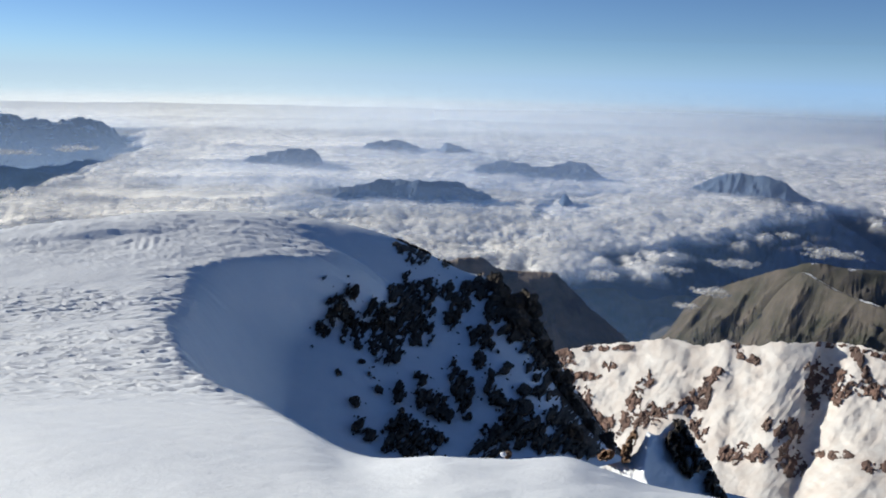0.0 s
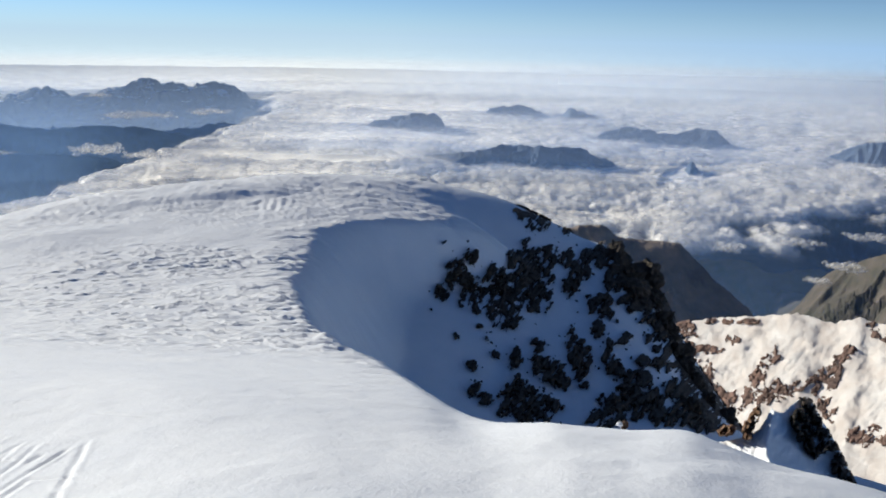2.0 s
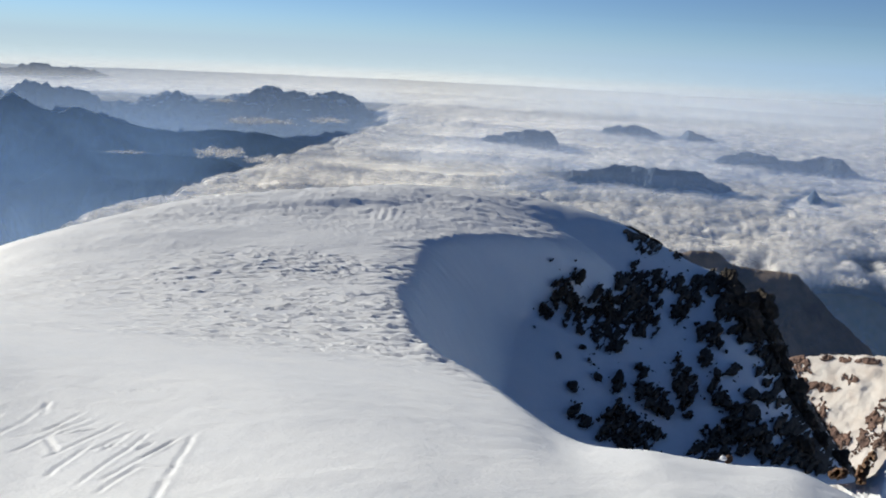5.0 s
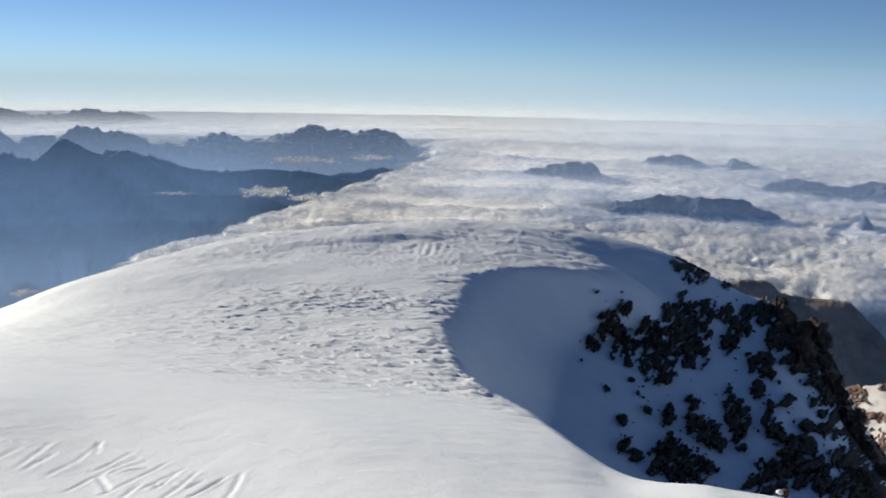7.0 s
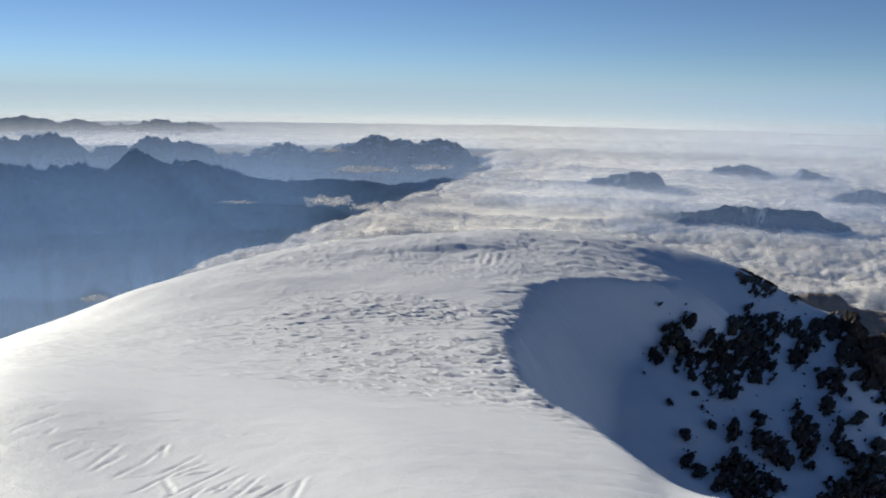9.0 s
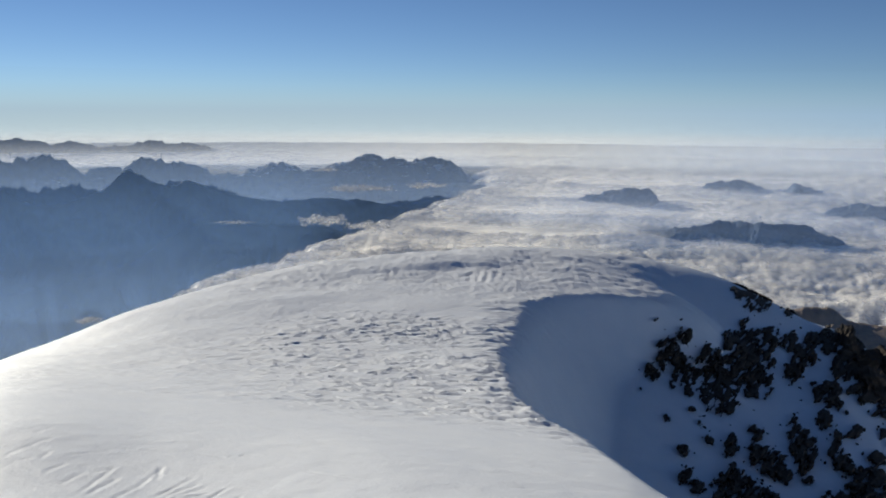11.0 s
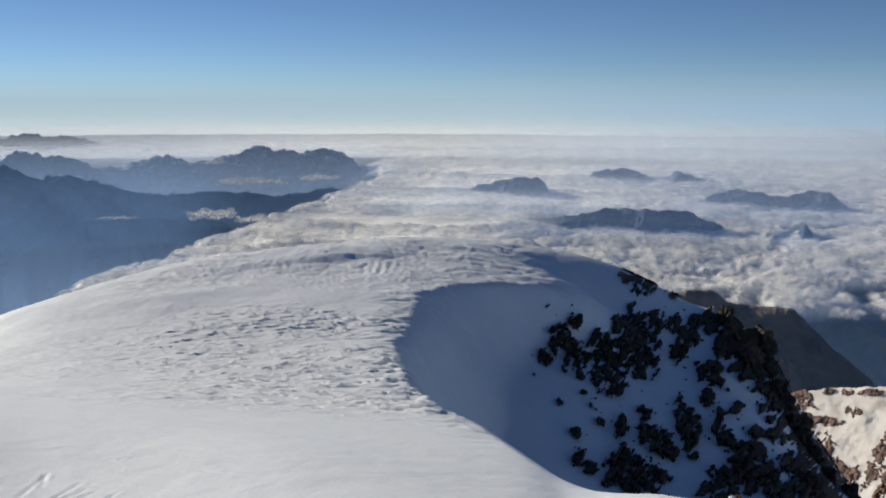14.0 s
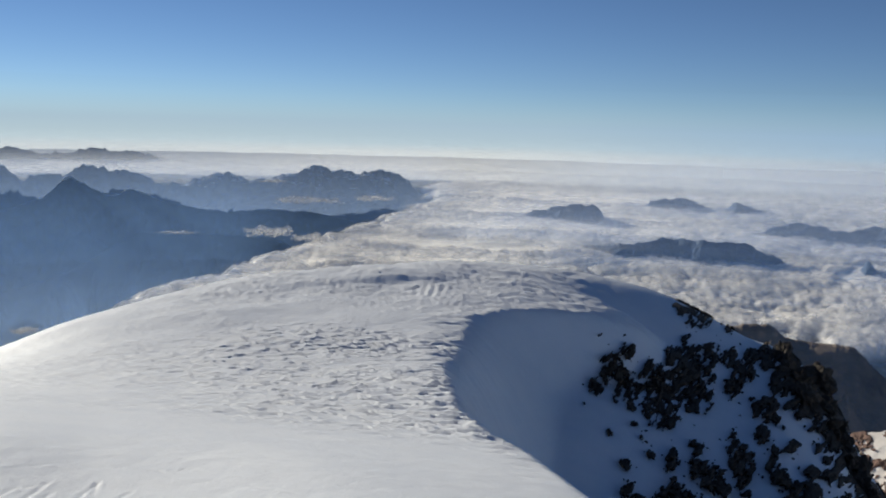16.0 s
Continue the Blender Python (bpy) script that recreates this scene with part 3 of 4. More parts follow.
def build_clouds(name, coarse, lift, lower, material, label, fine=1.0, amp=1.0):
    # Unseen clouds beyond the view are added to bounce light onto the shaded snow.
    turn = np.concatenate([np.arange(-180, -36, 1.0 * coarse), np.arange(-36, 56, 0.10 * coarse), np.arange(56, 181, 2.5)])
    rise = -np.concatenate([np.arange(13.6, 6, -0.032 * coarse), np.arange(6, 3, -0.02 * coarse), np.arange(3, 2.3, -0.014 * coarse)])
    r = cloud_r(rise)
    rg, tg = r[:, None], turn[None, :]
    t = np.radians(tg)
    x, y = -np.sin(t) * rg, np.cos(t) * rg
    z = np.broadcast_to(-370 + (rg - 1600) * 0.068, x.shape).copy()
    wob = 1.6 * fbm(x / 260, y / 260, 5, 200, 0.6)
    wx, wy = x + 40 * fbm(x / 150, y / 150, 4, 210), y + 40 * fbm(x / 150, y / 150, 4, 220)
    heads, knobs = puffs(wx / 96, wy / 96, 240), puffs(wx / 44, wy / 44, 250)
    cover = np.minimum((rise[:, None] - curve(turn, LOW_EDGE)[None, :]) * 0.9 + 0.7 * wob, (curve(rise, LEFT_EDGE)[:, None] - tg) * 0.55 + 0.30 * wob + 0.7 * (heads - 0.6)) - lower
    cover = cover - 2.2 * smooth(-5.2, -3.4, rise)[:, None] * smooth(-8, 8, -tg) * smooth(-0.25, 0.35, vnoise(x / 420, y / 150, 295) + 0.4 * vnoise(x / 150, y / 70, 296) - 0.05)
    swell = smooth(-0.7, 0.7, fbm(x / 330, y / 240, 3, 280))
    billow = (0.6 + 0.4 * swell) * (15 * heads + fine * (11 * knobs + 4.5 * puffs(wx / 20, wy / 20, 255)) + 11 * (1 - fine)) + 8 * puffs(wx / 240, wy / 190, 230) + 8 * fbm(x / 520, y / 260, 3, 260)
    billow += 3.0 * fbm(x / 14, y / 14, 3, 290) + lift * (0.6 + 0.8 * fbm(x / 45, y / 35, 4, 270))
    billow = (amp * (billow - 24) - 9 * (1 - amp)) * np.clip(1.15 - (rg - 1600) / 3600, 0.25, 1)
    z += billow * (1 - 0.1 * smooth(4, 26, tg)) * smooth(-0.2, 0.8, cover)
    z -= 34 * (1 - smooth(-0.5, 0.6, cover))
    ob = grid_object(name, np.stack([x, y, z], -1), material, keep=cover > -0.6, density=smooth(-0.4 if lift else -0.15, 0.3 if lift else 0.25, cover) * (1 - 0.5 * (lift > 0) * smooth(-5.0, -3.6, rise)[:, None]))
    return tagged(ob, label, "clouds", kind="stuff")


build_clouds("cloud_sea", 1.0, 0.0, 0.15, CLOUD_BODY, "sea of white billowing clouds lit from the side", amp=0.55)
build_clouds("cloud_veil", 1.2, 1.0, 0.0, CLOUD_TOP, "soft white cloud tops over the cloud sea", 1.0, 0.8)
build_clouds("cloud_veil", 1.3, 2.5, 0.05, CLOUD_TOP, "soft white cloud tops over the cloud sea", 0.8, 1.0)

# ---- scraps of cloud drifting off the edge ----
def cloud_scrap(turn, rise, wide, high, r, k):
    """A flat ragged scrap of cloud, wide and high in degrees."""
    rnd = random.Random(k)
    metre = r * math.pi / 180
    pts, faces = [], []
    base = bmesh.new()
    bmesh.ops.create_icosphere(base, subdivisions=3, radius=1.0)
    ball = np.array([v.co[:] for v in base.verts])
    tri = np.array([[v.index for v in f.verts] for f in base.faces])
    base.free()
    count = 22
    for i in range(count):
        u = (i + rnd.uniform(0.2, 0.8)) / count * 2 - 1
        s = (1 - 0.75 * u * u) * rnd.uniform(0.6, 1.0)
        b = ball * (1 + 0.22 * vnoise(ball[:, 0] * 2 + i * 7, ball[:, 1] * 2 + ball[:, 2] * 2 + k, k)[:, None])
        c = b * np.array([wide * metre * 0.15, wide * metre * 0.15, high * metre * 0.55]) * s
        c = c + np.array([u * wide * metre * 0.5, rnd.uniform(-0.2, 0.2) * wide * metre, rnd.uniform(-0.3, 0.5) * high * metre])
        faces.append(tri + len(pts) * len(ball))
        pts.append(c)
    ob = mesh_object("cloud_scrap", np.concatenate(pts), np.concatenate(faces), CLOUD_SCRAP)
    ob.matrix_world = Matrix.Translation(place(turn, r, rise=rise).tolist()) @ Matrix.Rotation(radians(turn), 4, "Z")
    a = ob.data.attributes.new("cloud_cover", "FLOAT", "POINT")
    a.data.foreach_set("value", np.full(len(ob.data.vertices), 0.8, dtype=np.float32))
    tagged(ob, "thin scrap of white cloud floating over the valley", "cloud", group="scraps of drifting cloud")


for i, c in enumerate(((28.2, -7.15, 3.2, 0.5, 2240), (25.4, -7.5, 2.8, 0.4, 2240), (28.0, -4.0, 1.7, 0.14, 2750),
                       (25.8, -5.2, 4.4, 0.3, 2700), (21.6, -4.95, 2.6, 0.24, 2700), (33.6, -7.15, 2.6, 0.08, 2230), (-21.1, -9.0, 1.4, 0.30, 1850),
                       (-23.7, -9.85, 3.4, 0.42, 1500), (-18.2, -10.9, 3.2, 0.30, 1650), (-10.4, -12.3, 2.2, 0.5, 1600), (-14.5, -11.6, 2.8, 0.35, 1650),
                       (42.2, -12.6, 1.6, 0.3, 1650), (-17.0, -12.75, 2.6, 0.35, 1290), (-15.6, -13.7, 1.6, 0.3, 1330))):
    cloud_scrap(*c, 600 + i)

# ---- islands of rock in the clouds ----
ISLAND_TINTS = []
for i, (sky_line, label) in enumerate((
        ([(7.2, -5.6), (8.05, -4.87), (9.8, -5.03), (12.2, -5.6), (12.8, -5.9)], "haze-blue mountain top rising out of the clouds"),
        ([(1.1, -5.0), (1.6, -4.51), (3.2, -4.27), (4.6, -4.57), (5.2, -5.0)], "small far mountain top among clouds"),
        ([(-2.2, -5.0), (-1.74, -4.77), (-0.33, -4.35), (0.1, -4.8)], "tiny far mountain top among clouds"),
        ([(-10.4, -6.4), (-9.8, -5.87), (-8.4, -5.17), (-6.7, -5.65), (-4.2, -5.36), (-1.8, -5.99), (-1.0, -6.4)], "dark haze-blue twin-peaked mountain rising out of the clouds"),
        ([(-8.3, -7.8), (-7.8, -7.24), (-7.4, -7.8)], "small dark rock top piercing the clouds"),
        ([(-30, -11.0), (-26, -9.2), (-23, -7.4), (-21.7, -6.54), (-20.0, -5.66), (-18.1, -5.51), (-16.2, -6.06), (-14.6, -7.2), (-12.0, -9.4), (-9.5, -11.0)], "brown mountain top rising out of the clouds"),
        ([(-2.4, -7.3), (-0.7, -6.75), (3.5, -6.7), (5, -7.1), (8.4, -7.5), (10, -7.9)], "haze-blue forested ridge half sunk in cloud"))):
    r_here = float(cloud_r(0.78 * min(p[1] for p in sky_line) + 0.22 * max(p[1] for p in sky_line)))
    r_here = 2560.0 if label.startswith("brown") else r_here
    (a0, e0), (a1, e1) = sky_line[0], sky_line[-1]
    sky_line = [(a0 - 1.6, e0 - 0.5)] + sky_line + [(a1 + 1.6, e1 - 0.5)]
    wide, low = (330, -520.0) if label.startswith("brown") else (170, float(-425 + (r_here - 1600) * 0.068))
    if not label.startswith("brown"):
        ISLAND_TINTS.append((a0, a1, r_here, low, float(EYE.z + r_here * math.tan(radians(max(p[1] for p in sky_line))))))
    mountain("mountain_top", sky_line, r_here, wide, low, 0.14, HAZED_TOP_ROCK, label, 300 + 11 * i, 0.5, 0.06, taper=0.06, wave=0.3, gain=0.58, bottom=low - 40)

# ---- the nearer ridges below ----
mountain("mountain_ridge", [(-14.5, -17.5), (-11.8, -15.64), (-10, -14.39), (-8.5, -13.09), (-7.2, -12.18), (-5.2, -12.2), (-3.8, -12.08), (-2.7, -11.45), (-0.5, -11.66), (3, -12.6), (8, -14)],
         1400, 640, -480, 0.10, BROWN_SLOPE, "dark brown bare mountain ridge below the clouds", 401, 0.5, wave=0.3, gain=0.5, taper=0.12, shear=0.7, ribs=(95, 26))
mountain("mountain_ridge", [(-44, -11.0), (-36, -10.2), (-30, -10.0), (-26.5, -10.46), (-24.5, -10.53), (-22.7, -10.4), (-21.5, -10.75), (-18.4, -11.99), (-16.1, -13.21), (-14.3, -15.77), (-12.5, -17.8)],
         1400, 420, -440, 0.05, GREEN_SLOPE, "green-brown mountain ridge with scattered snow patches", 411, 0.42, 0.05, wave=0.35, gain=0.6, taper=0.04, shear=0.9, ribs=(130, 4), line=[(-44, 1150), (-30, 1250), (-22, 1330), (-12.5, 1560)])
mountain("mountain_ridge", [(-44, -14.2), (-36, -13.6), (-30, -13.1), (-27.5, -12.6), (-25.4, -12.2), (-23.6, -11.6), (-22.2, -11.0), (-21.2, -11.9), (-19.5, -14.5), (-18, -17)],
         1180, 260, -420, 0.05, GREEN_SLOPE, "grey-brown spur with snow patches along its back", 415, 0.42, 0.05, wave=0.4, gain=0.6, taper=0.04, shear=0.9, ribs=(120, 4), line=[(-44, 1050), (-27, 1130), (-22, 1230), (-18, 1300)])
mountain("mountain_ridge", [(-21, -14.6), (-17.5, -13.3), (-15.2, -13.0), (-13, -13.5), (-11.2, -12.9), (-9, -13.1), (-5, -14.6)],
         1850, 600, -720, 0.06, VALLEY_SLOPE, "low green and brown spur in the hazy valley", 431, 0.6, wave=0.3, taper=0.2, ribs=(110, 30))


def face_rock(name, surf, blobs, tall, grain, material, k, base, step, crest, parent):
    """Broken rock standing out of a snow face; blobs: turn, rise, half width and half height of its lumps."""
    us = np.arange(min(b[0] - 1.5 * b[2] for b in blobs), max(b[0] + 1.5 * b[2] for b in blobs), step)
    vs = np.arange(min(b[1] - 1.5 * b[3] for b in blobs), max(b[1] + 1.5 * b[3] for b in blobs), step)
    u, v = np.meshgrid(us, vs)
    field = np.max([1 - ((u - a) / w) ** 2 - ((v - e) / h) ** 2 for a, e, w, h in blobs], axis=0)
    x, y = (u * 0.85 + v * 0.5) / grain, (v * 0.85 - u * 0.5) / grain
    blocks = 0.6 * shards(x * 2.6, y * 2.0, k + 3) + 0.4 * shards(x * 6, y * 5, k + 5)
    h = np.clip(field, -1.2, 0.6) + 1.0 * fbm(x, y * 0.8, 6, k, 0.66) + 1.2 * (blocks - 0.5) - 0.42
    bump = tall * (np.clip(h, -0.4, 0.9) + np.where(h > 0, 1.2 * blocks + 0.5 * (ridged(x * 2.2, y * 1.5, 4, k + 9, 0.6) - 0.5), 0))
    co = place(u, surf(u, v) - bump, rise=v) - np.array(base[:])
    broken_pieces(name, co, material, (h > -0.06) & (v < curve(u, crest) + 0.12), parent)


def along(points, wide, high, gap):
    """Lumps strung along a line of (turn, rise) points."""
    out = []
    for (a, b), (c, d) in zip(points, points[1:]):
        n = max(1, round(math.hypot(c - a, d - b) / gap))
        out += [(a + (c - a) * i / n, b + (d - b) * i / n, wide, high) for i in range(n)]
    return out + [(*points[-1], wide, high)]


WHITE_CREST = [(-46, -15.8), (-34, -15.3), (-27.1, -15.02), (-25.3, -14.8), (-23.5, -14.9), (-22.5, -15.12), (-21.3, -15.18), (-19.7, -15.61), (-18.9, -15.62), (-18.3, -15.46),
               (-16.7, -15.94), (-15, -15.71), (-12.6, -16.09), (-9.8, -16.55), (-7.8, -17.13), (-4, -19), (0, -21)]
WHITE_FOOT = [(-46, -19.5), (-27, -20.0), (-25.2, -20.6), (-24.1, -21.4), (-23.3, -21.9), (-22.7, -22.2), (-20, -22.6), (-17.5, -22.8), (-12, -23.5), (-4, -25), (0, -26)]
WHITE_LINE = [(-46, 650), (-27.5, 714), (-25.6, 727), (-24.2, 740), (-23.7, 738), (-23.2, 729), (-22.4, 728), (-18.5, 752), (-13, 795), (-8, 840), (0, 880)]


def white_face(turn, rise):
    """Distance of the snowy face at a turn and a rise: a steep slope, then the basin at its foot."""
    crest, foot = curve(turn, WHITE_CREST), curve(turn, WHITE_FOOT)
    far = curve(turn - 0.12 * (crest - rise) + 0.3 * fbm(turn / 2, rise / 1.2, 3, 448), WHITE_LINE)
    s = np.clip((crest - rise) / (crest - foot), -0.1, 1)
    deep = 92 * (crest - foot) / 7.0
    r = far - deep * (0.75 * s + 0.25 * s * s)
    base = far - deep
    z = EYE.z + base * np.tan(np.radians(foot))
    floor = (z - 0.09 * base - EYE.z) / (np.tan(np.radians(rise)) - 0.09)
    r = np.where(rise < foot, floor, r)
    x, y = turn * 12.5, rise * 12.5
    flute = (x * 0.86 + y * 0.5) / 17
    r = r - 2.4 * ridged(flute, (y * 0.86 - x * 0.5) / 55, 4, 440) * smooth(0, 0.25, s)
    return r - 0.45 * fbm(x / 9, y / 7, 4, 445, 0.5)


def build_white_ridge():
    turn = np.arange(-46, -0.5, 0.06)[None, :]
    crest = curve(turn, WHITE_CREST)
    v = np.linspace(0, 1, 170)[:, None]
    teeth = 0.10 * fbm(turn / 0.5, turn * 0, 4, 450, 0.6) * np.exp(-v * 30)
    rise = crest + teeth + v * (-27.5 - crest)
    front = place(turn, white_face(turn, rise), rise=rise)
    back = front[:1] + np.linspace(0, 1, 9)[1:, None, None] * np.stack([-np.sin(np.radians(turn)) * 260, np.cos(np.radians(turn)) * 260, turn * 0 - 330], -1)
    m = mountain_material("old_snow", (0.63, 0.56, 0.505), (0.74, 0.71, 0.675), 0, None, 0.05, relief=0.7)
    ridge = grid_object("mountain_ridge", np.concatenate([back[::-1], front], 0), m)
    tagged(ridge, "sunlit snow-covered ridge and basin with reddish rock ribs", "mountain")
    west_ribs = [
        [(-6.6, -17.6, 0.9, 0.8), (-7.8, -18.0, 0.8, 0.8)] + along([(-8.3, -17.6), (-8.9, -19.0), (-9.8, -20.2), (-10.4, -21.2)], 0.55, 0.75, 0.6),
        along([(-9.4, -18.4), (-10.6, -18.3), (-11.2, -17.6)], 0.35, 0.22, 0.4),
        along([(-9.6, -16.75), (-11.2, -16.6), (-12.3, -16.45)], 0.4, 0.13, 0.5),
        along([(-18.9, -15.75), (-19.2, -16.3), (-20.0, -16.4)], 0.3, 0.2, 0.3),
        along([(-17.8, -17.5), (-16.9, -18.6), (-15.7, -19.6), (-14.4, -20.3)], 0.3, 0.28, 0.3),
        along([(-17.2, -18.2), (-17.0, -19.3), (-16.6, -20.0), (-17.2, -21.2)], 0.4, 0.35, 0.4),
        along([(-14.0, -20.3), (-12.6, -20.8), (-11.6, -21.3)], 0.7, 0.5, 0.6),
        along([(-13.6, -18.3), (-13.0, -19.4), (-12.6, -19.9)], 0.28, 0.4, 0.4),
    ]
    east_ribs = [
        along([(-23.3, -16.4), (-23.2, -17.3), (-23.5, -18.6)], 0.38, 0.45, 0.4),
        along([(-22.4, -20.2), (-22.2, -21.2), (-22.6, -22.0)], 0.62, 0.62, 0.4),
        along([(-21.2, -19.7), (-21.0, -20.2)], 0.22, 0.22, 0.3),
        along([(-20.5, -21.7), (-19.6, -21.9), (-18.9, -22.2)], 0.6, 0.42, 0.4),
        along([(-24.5, -16.8), (-24.7, -17.6)], 0.62, 0.6, 0.4),
        along([(-25.7, -17.3), (-27.6, -17.2), (-29, -17.3)], 0.6, 0.36, 0.5),
        along([(-25.5, -15.2), (-26.2, -16.3), (-26.6, -17)], 0.22, 0.3, 0.4),
        along([(-23.6, -15.05), (-25.2, -15.0), (-27.2, -15.3)], 0.35, 0.12, 0.4),
        along([(-24.3, -21.2), (-25.6, -21.0)], 0.5, 0.2, 0.4),
        along([(-26.9, -21.4), (-27.8, -21.2)], 0.35, 0.3, 0.4),
    ]
    for i, blobs in enumerate(west_ribs + east_ribs):
        face_rock("rock_rib", white_face, [(a, e, 1.25 * w, 1.25 * h) for a, e, w, h in blobs], 1.2, 0.6, RED_ROCK, 460 + 7 * i, (0, 0, 0), 0.03, WHITE_CREST, ridge)


RED_ROCK = rock_material("reddish_rock", (0.07, 0.045, 0.04), (0.30, 0.19, 0.15), 0.16, 1.6)
build_white_ridge()


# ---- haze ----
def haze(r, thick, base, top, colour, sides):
    """A tinted see-through sheet that stands for haze at the distance r; sides: how thick it is from the turn to the
    right to the turn to the left.
    """
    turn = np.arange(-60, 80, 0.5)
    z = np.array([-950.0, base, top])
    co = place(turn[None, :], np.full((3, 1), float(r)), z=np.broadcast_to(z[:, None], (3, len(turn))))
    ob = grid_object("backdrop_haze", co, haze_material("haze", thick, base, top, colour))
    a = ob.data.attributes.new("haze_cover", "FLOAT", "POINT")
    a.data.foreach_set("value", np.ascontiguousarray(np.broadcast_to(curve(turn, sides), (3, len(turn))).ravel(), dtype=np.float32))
    tagged(ob, "tinted see-through sheet painted as haze over valleys and clouds", "haze", kind="structure")


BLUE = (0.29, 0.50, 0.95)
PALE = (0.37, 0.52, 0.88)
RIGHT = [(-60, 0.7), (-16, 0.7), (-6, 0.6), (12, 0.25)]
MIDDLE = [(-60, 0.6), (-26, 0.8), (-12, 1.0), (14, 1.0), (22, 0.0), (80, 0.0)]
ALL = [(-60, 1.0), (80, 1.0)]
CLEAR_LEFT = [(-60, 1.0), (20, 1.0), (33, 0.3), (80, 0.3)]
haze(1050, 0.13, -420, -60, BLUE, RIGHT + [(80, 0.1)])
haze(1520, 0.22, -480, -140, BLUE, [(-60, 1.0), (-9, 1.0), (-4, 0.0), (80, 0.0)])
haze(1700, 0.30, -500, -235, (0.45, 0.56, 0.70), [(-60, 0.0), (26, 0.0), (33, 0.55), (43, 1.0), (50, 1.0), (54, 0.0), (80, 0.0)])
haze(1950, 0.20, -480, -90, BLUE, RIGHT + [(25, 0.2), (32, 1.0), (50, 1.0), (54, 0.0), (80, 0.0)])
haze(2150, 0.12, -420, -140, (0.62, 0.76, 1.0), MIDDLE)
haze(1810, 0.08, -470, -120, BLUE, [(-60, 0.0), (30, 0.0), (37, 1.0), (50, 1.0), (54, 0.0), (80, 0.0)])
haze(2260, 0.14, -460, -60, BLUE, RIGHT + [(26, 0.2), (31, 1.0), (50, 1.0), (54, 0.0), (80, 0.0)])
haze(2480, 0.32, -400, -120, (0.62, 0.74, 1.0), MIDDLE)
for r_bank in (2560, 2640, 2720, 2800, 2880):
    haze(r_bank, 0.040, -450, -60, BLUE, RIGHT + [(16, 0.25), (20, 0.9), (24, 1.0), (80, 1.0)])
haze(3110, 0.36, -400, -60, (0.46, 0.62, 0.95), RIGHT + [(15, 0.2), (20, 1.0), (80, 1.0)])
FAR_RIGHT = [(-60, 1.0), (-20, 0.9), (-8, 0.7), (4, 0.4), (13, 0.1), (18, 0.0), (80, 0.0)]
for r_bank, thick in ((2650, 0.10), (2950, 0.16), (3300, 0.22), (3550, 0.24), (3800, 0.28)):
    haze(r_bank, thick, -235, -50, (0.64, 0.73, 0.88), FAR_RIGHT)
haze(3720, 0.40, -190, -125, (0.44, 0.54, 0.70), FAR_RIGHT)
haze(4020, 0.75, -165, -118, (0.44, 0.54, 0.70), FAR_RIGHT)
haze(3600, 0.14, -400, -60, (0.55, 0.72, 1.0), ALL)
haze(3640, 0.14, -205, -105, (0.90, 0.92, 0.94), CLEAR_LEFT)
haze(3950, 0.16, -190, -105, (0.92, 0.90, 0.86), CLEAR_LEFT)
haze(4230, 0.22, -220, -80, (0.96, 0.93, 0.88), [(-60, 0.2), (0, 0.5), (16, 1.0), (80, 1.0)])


def horizon_haze_glow():
    """The pale haze of the horizon painted as a glowing band, far behind everything: cream toward the sun, blue-grey
    away from it.
    """
    r = 4880.0
    m = Mat("horizon_haze_glow")
    z = m.t.nodes.new("ShaderNodeSeparateXYZ")
    m.link(m.pos, z.inputs[0])

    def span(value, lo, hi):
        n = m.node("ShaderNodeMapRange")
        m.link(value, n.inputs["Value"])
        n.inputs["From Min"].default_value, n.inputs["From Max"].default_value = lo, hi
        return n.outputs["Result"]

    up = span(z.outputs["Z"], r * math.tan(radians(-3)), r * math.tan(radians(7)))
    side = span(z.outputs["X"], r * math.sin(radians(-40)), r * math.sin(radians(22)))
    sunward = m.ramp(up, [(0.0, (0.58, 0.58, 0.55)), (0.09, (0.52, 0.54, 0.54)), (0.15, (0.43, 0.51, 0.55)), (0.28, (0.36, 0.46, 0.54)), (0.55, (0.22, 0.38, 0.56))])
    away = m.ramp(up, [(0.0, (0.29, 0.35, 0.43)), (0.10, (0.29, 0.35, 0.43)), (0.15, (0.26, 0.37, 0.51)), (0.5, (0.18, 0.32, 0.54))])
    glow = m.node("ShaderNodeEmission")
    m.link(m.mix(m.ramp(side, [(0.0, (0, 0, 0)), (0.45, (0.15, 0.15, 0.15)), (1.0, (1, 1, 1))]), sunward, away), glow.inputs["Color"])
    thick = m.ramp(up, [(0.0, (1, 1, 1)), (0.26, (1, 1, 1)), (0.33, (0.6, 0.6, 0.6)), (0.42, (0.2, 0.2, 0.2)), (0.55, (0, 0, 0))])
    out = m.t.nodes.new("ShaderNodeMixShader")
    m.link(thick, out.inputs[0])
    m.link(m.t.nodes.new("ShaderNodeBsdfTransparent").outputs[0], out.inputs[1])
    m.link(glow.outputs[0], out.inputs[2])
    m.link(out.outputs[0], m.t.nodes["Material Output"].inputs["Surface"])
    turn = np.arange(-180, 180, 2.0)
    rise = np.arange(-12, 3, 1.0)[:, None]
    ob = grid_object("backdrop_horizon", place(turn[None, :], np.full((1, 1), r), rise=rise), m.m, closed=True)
    tagged(ob, "glowing band painted as haze along the far horizon", "haze", kind="structure")


horizon_haze_glow()
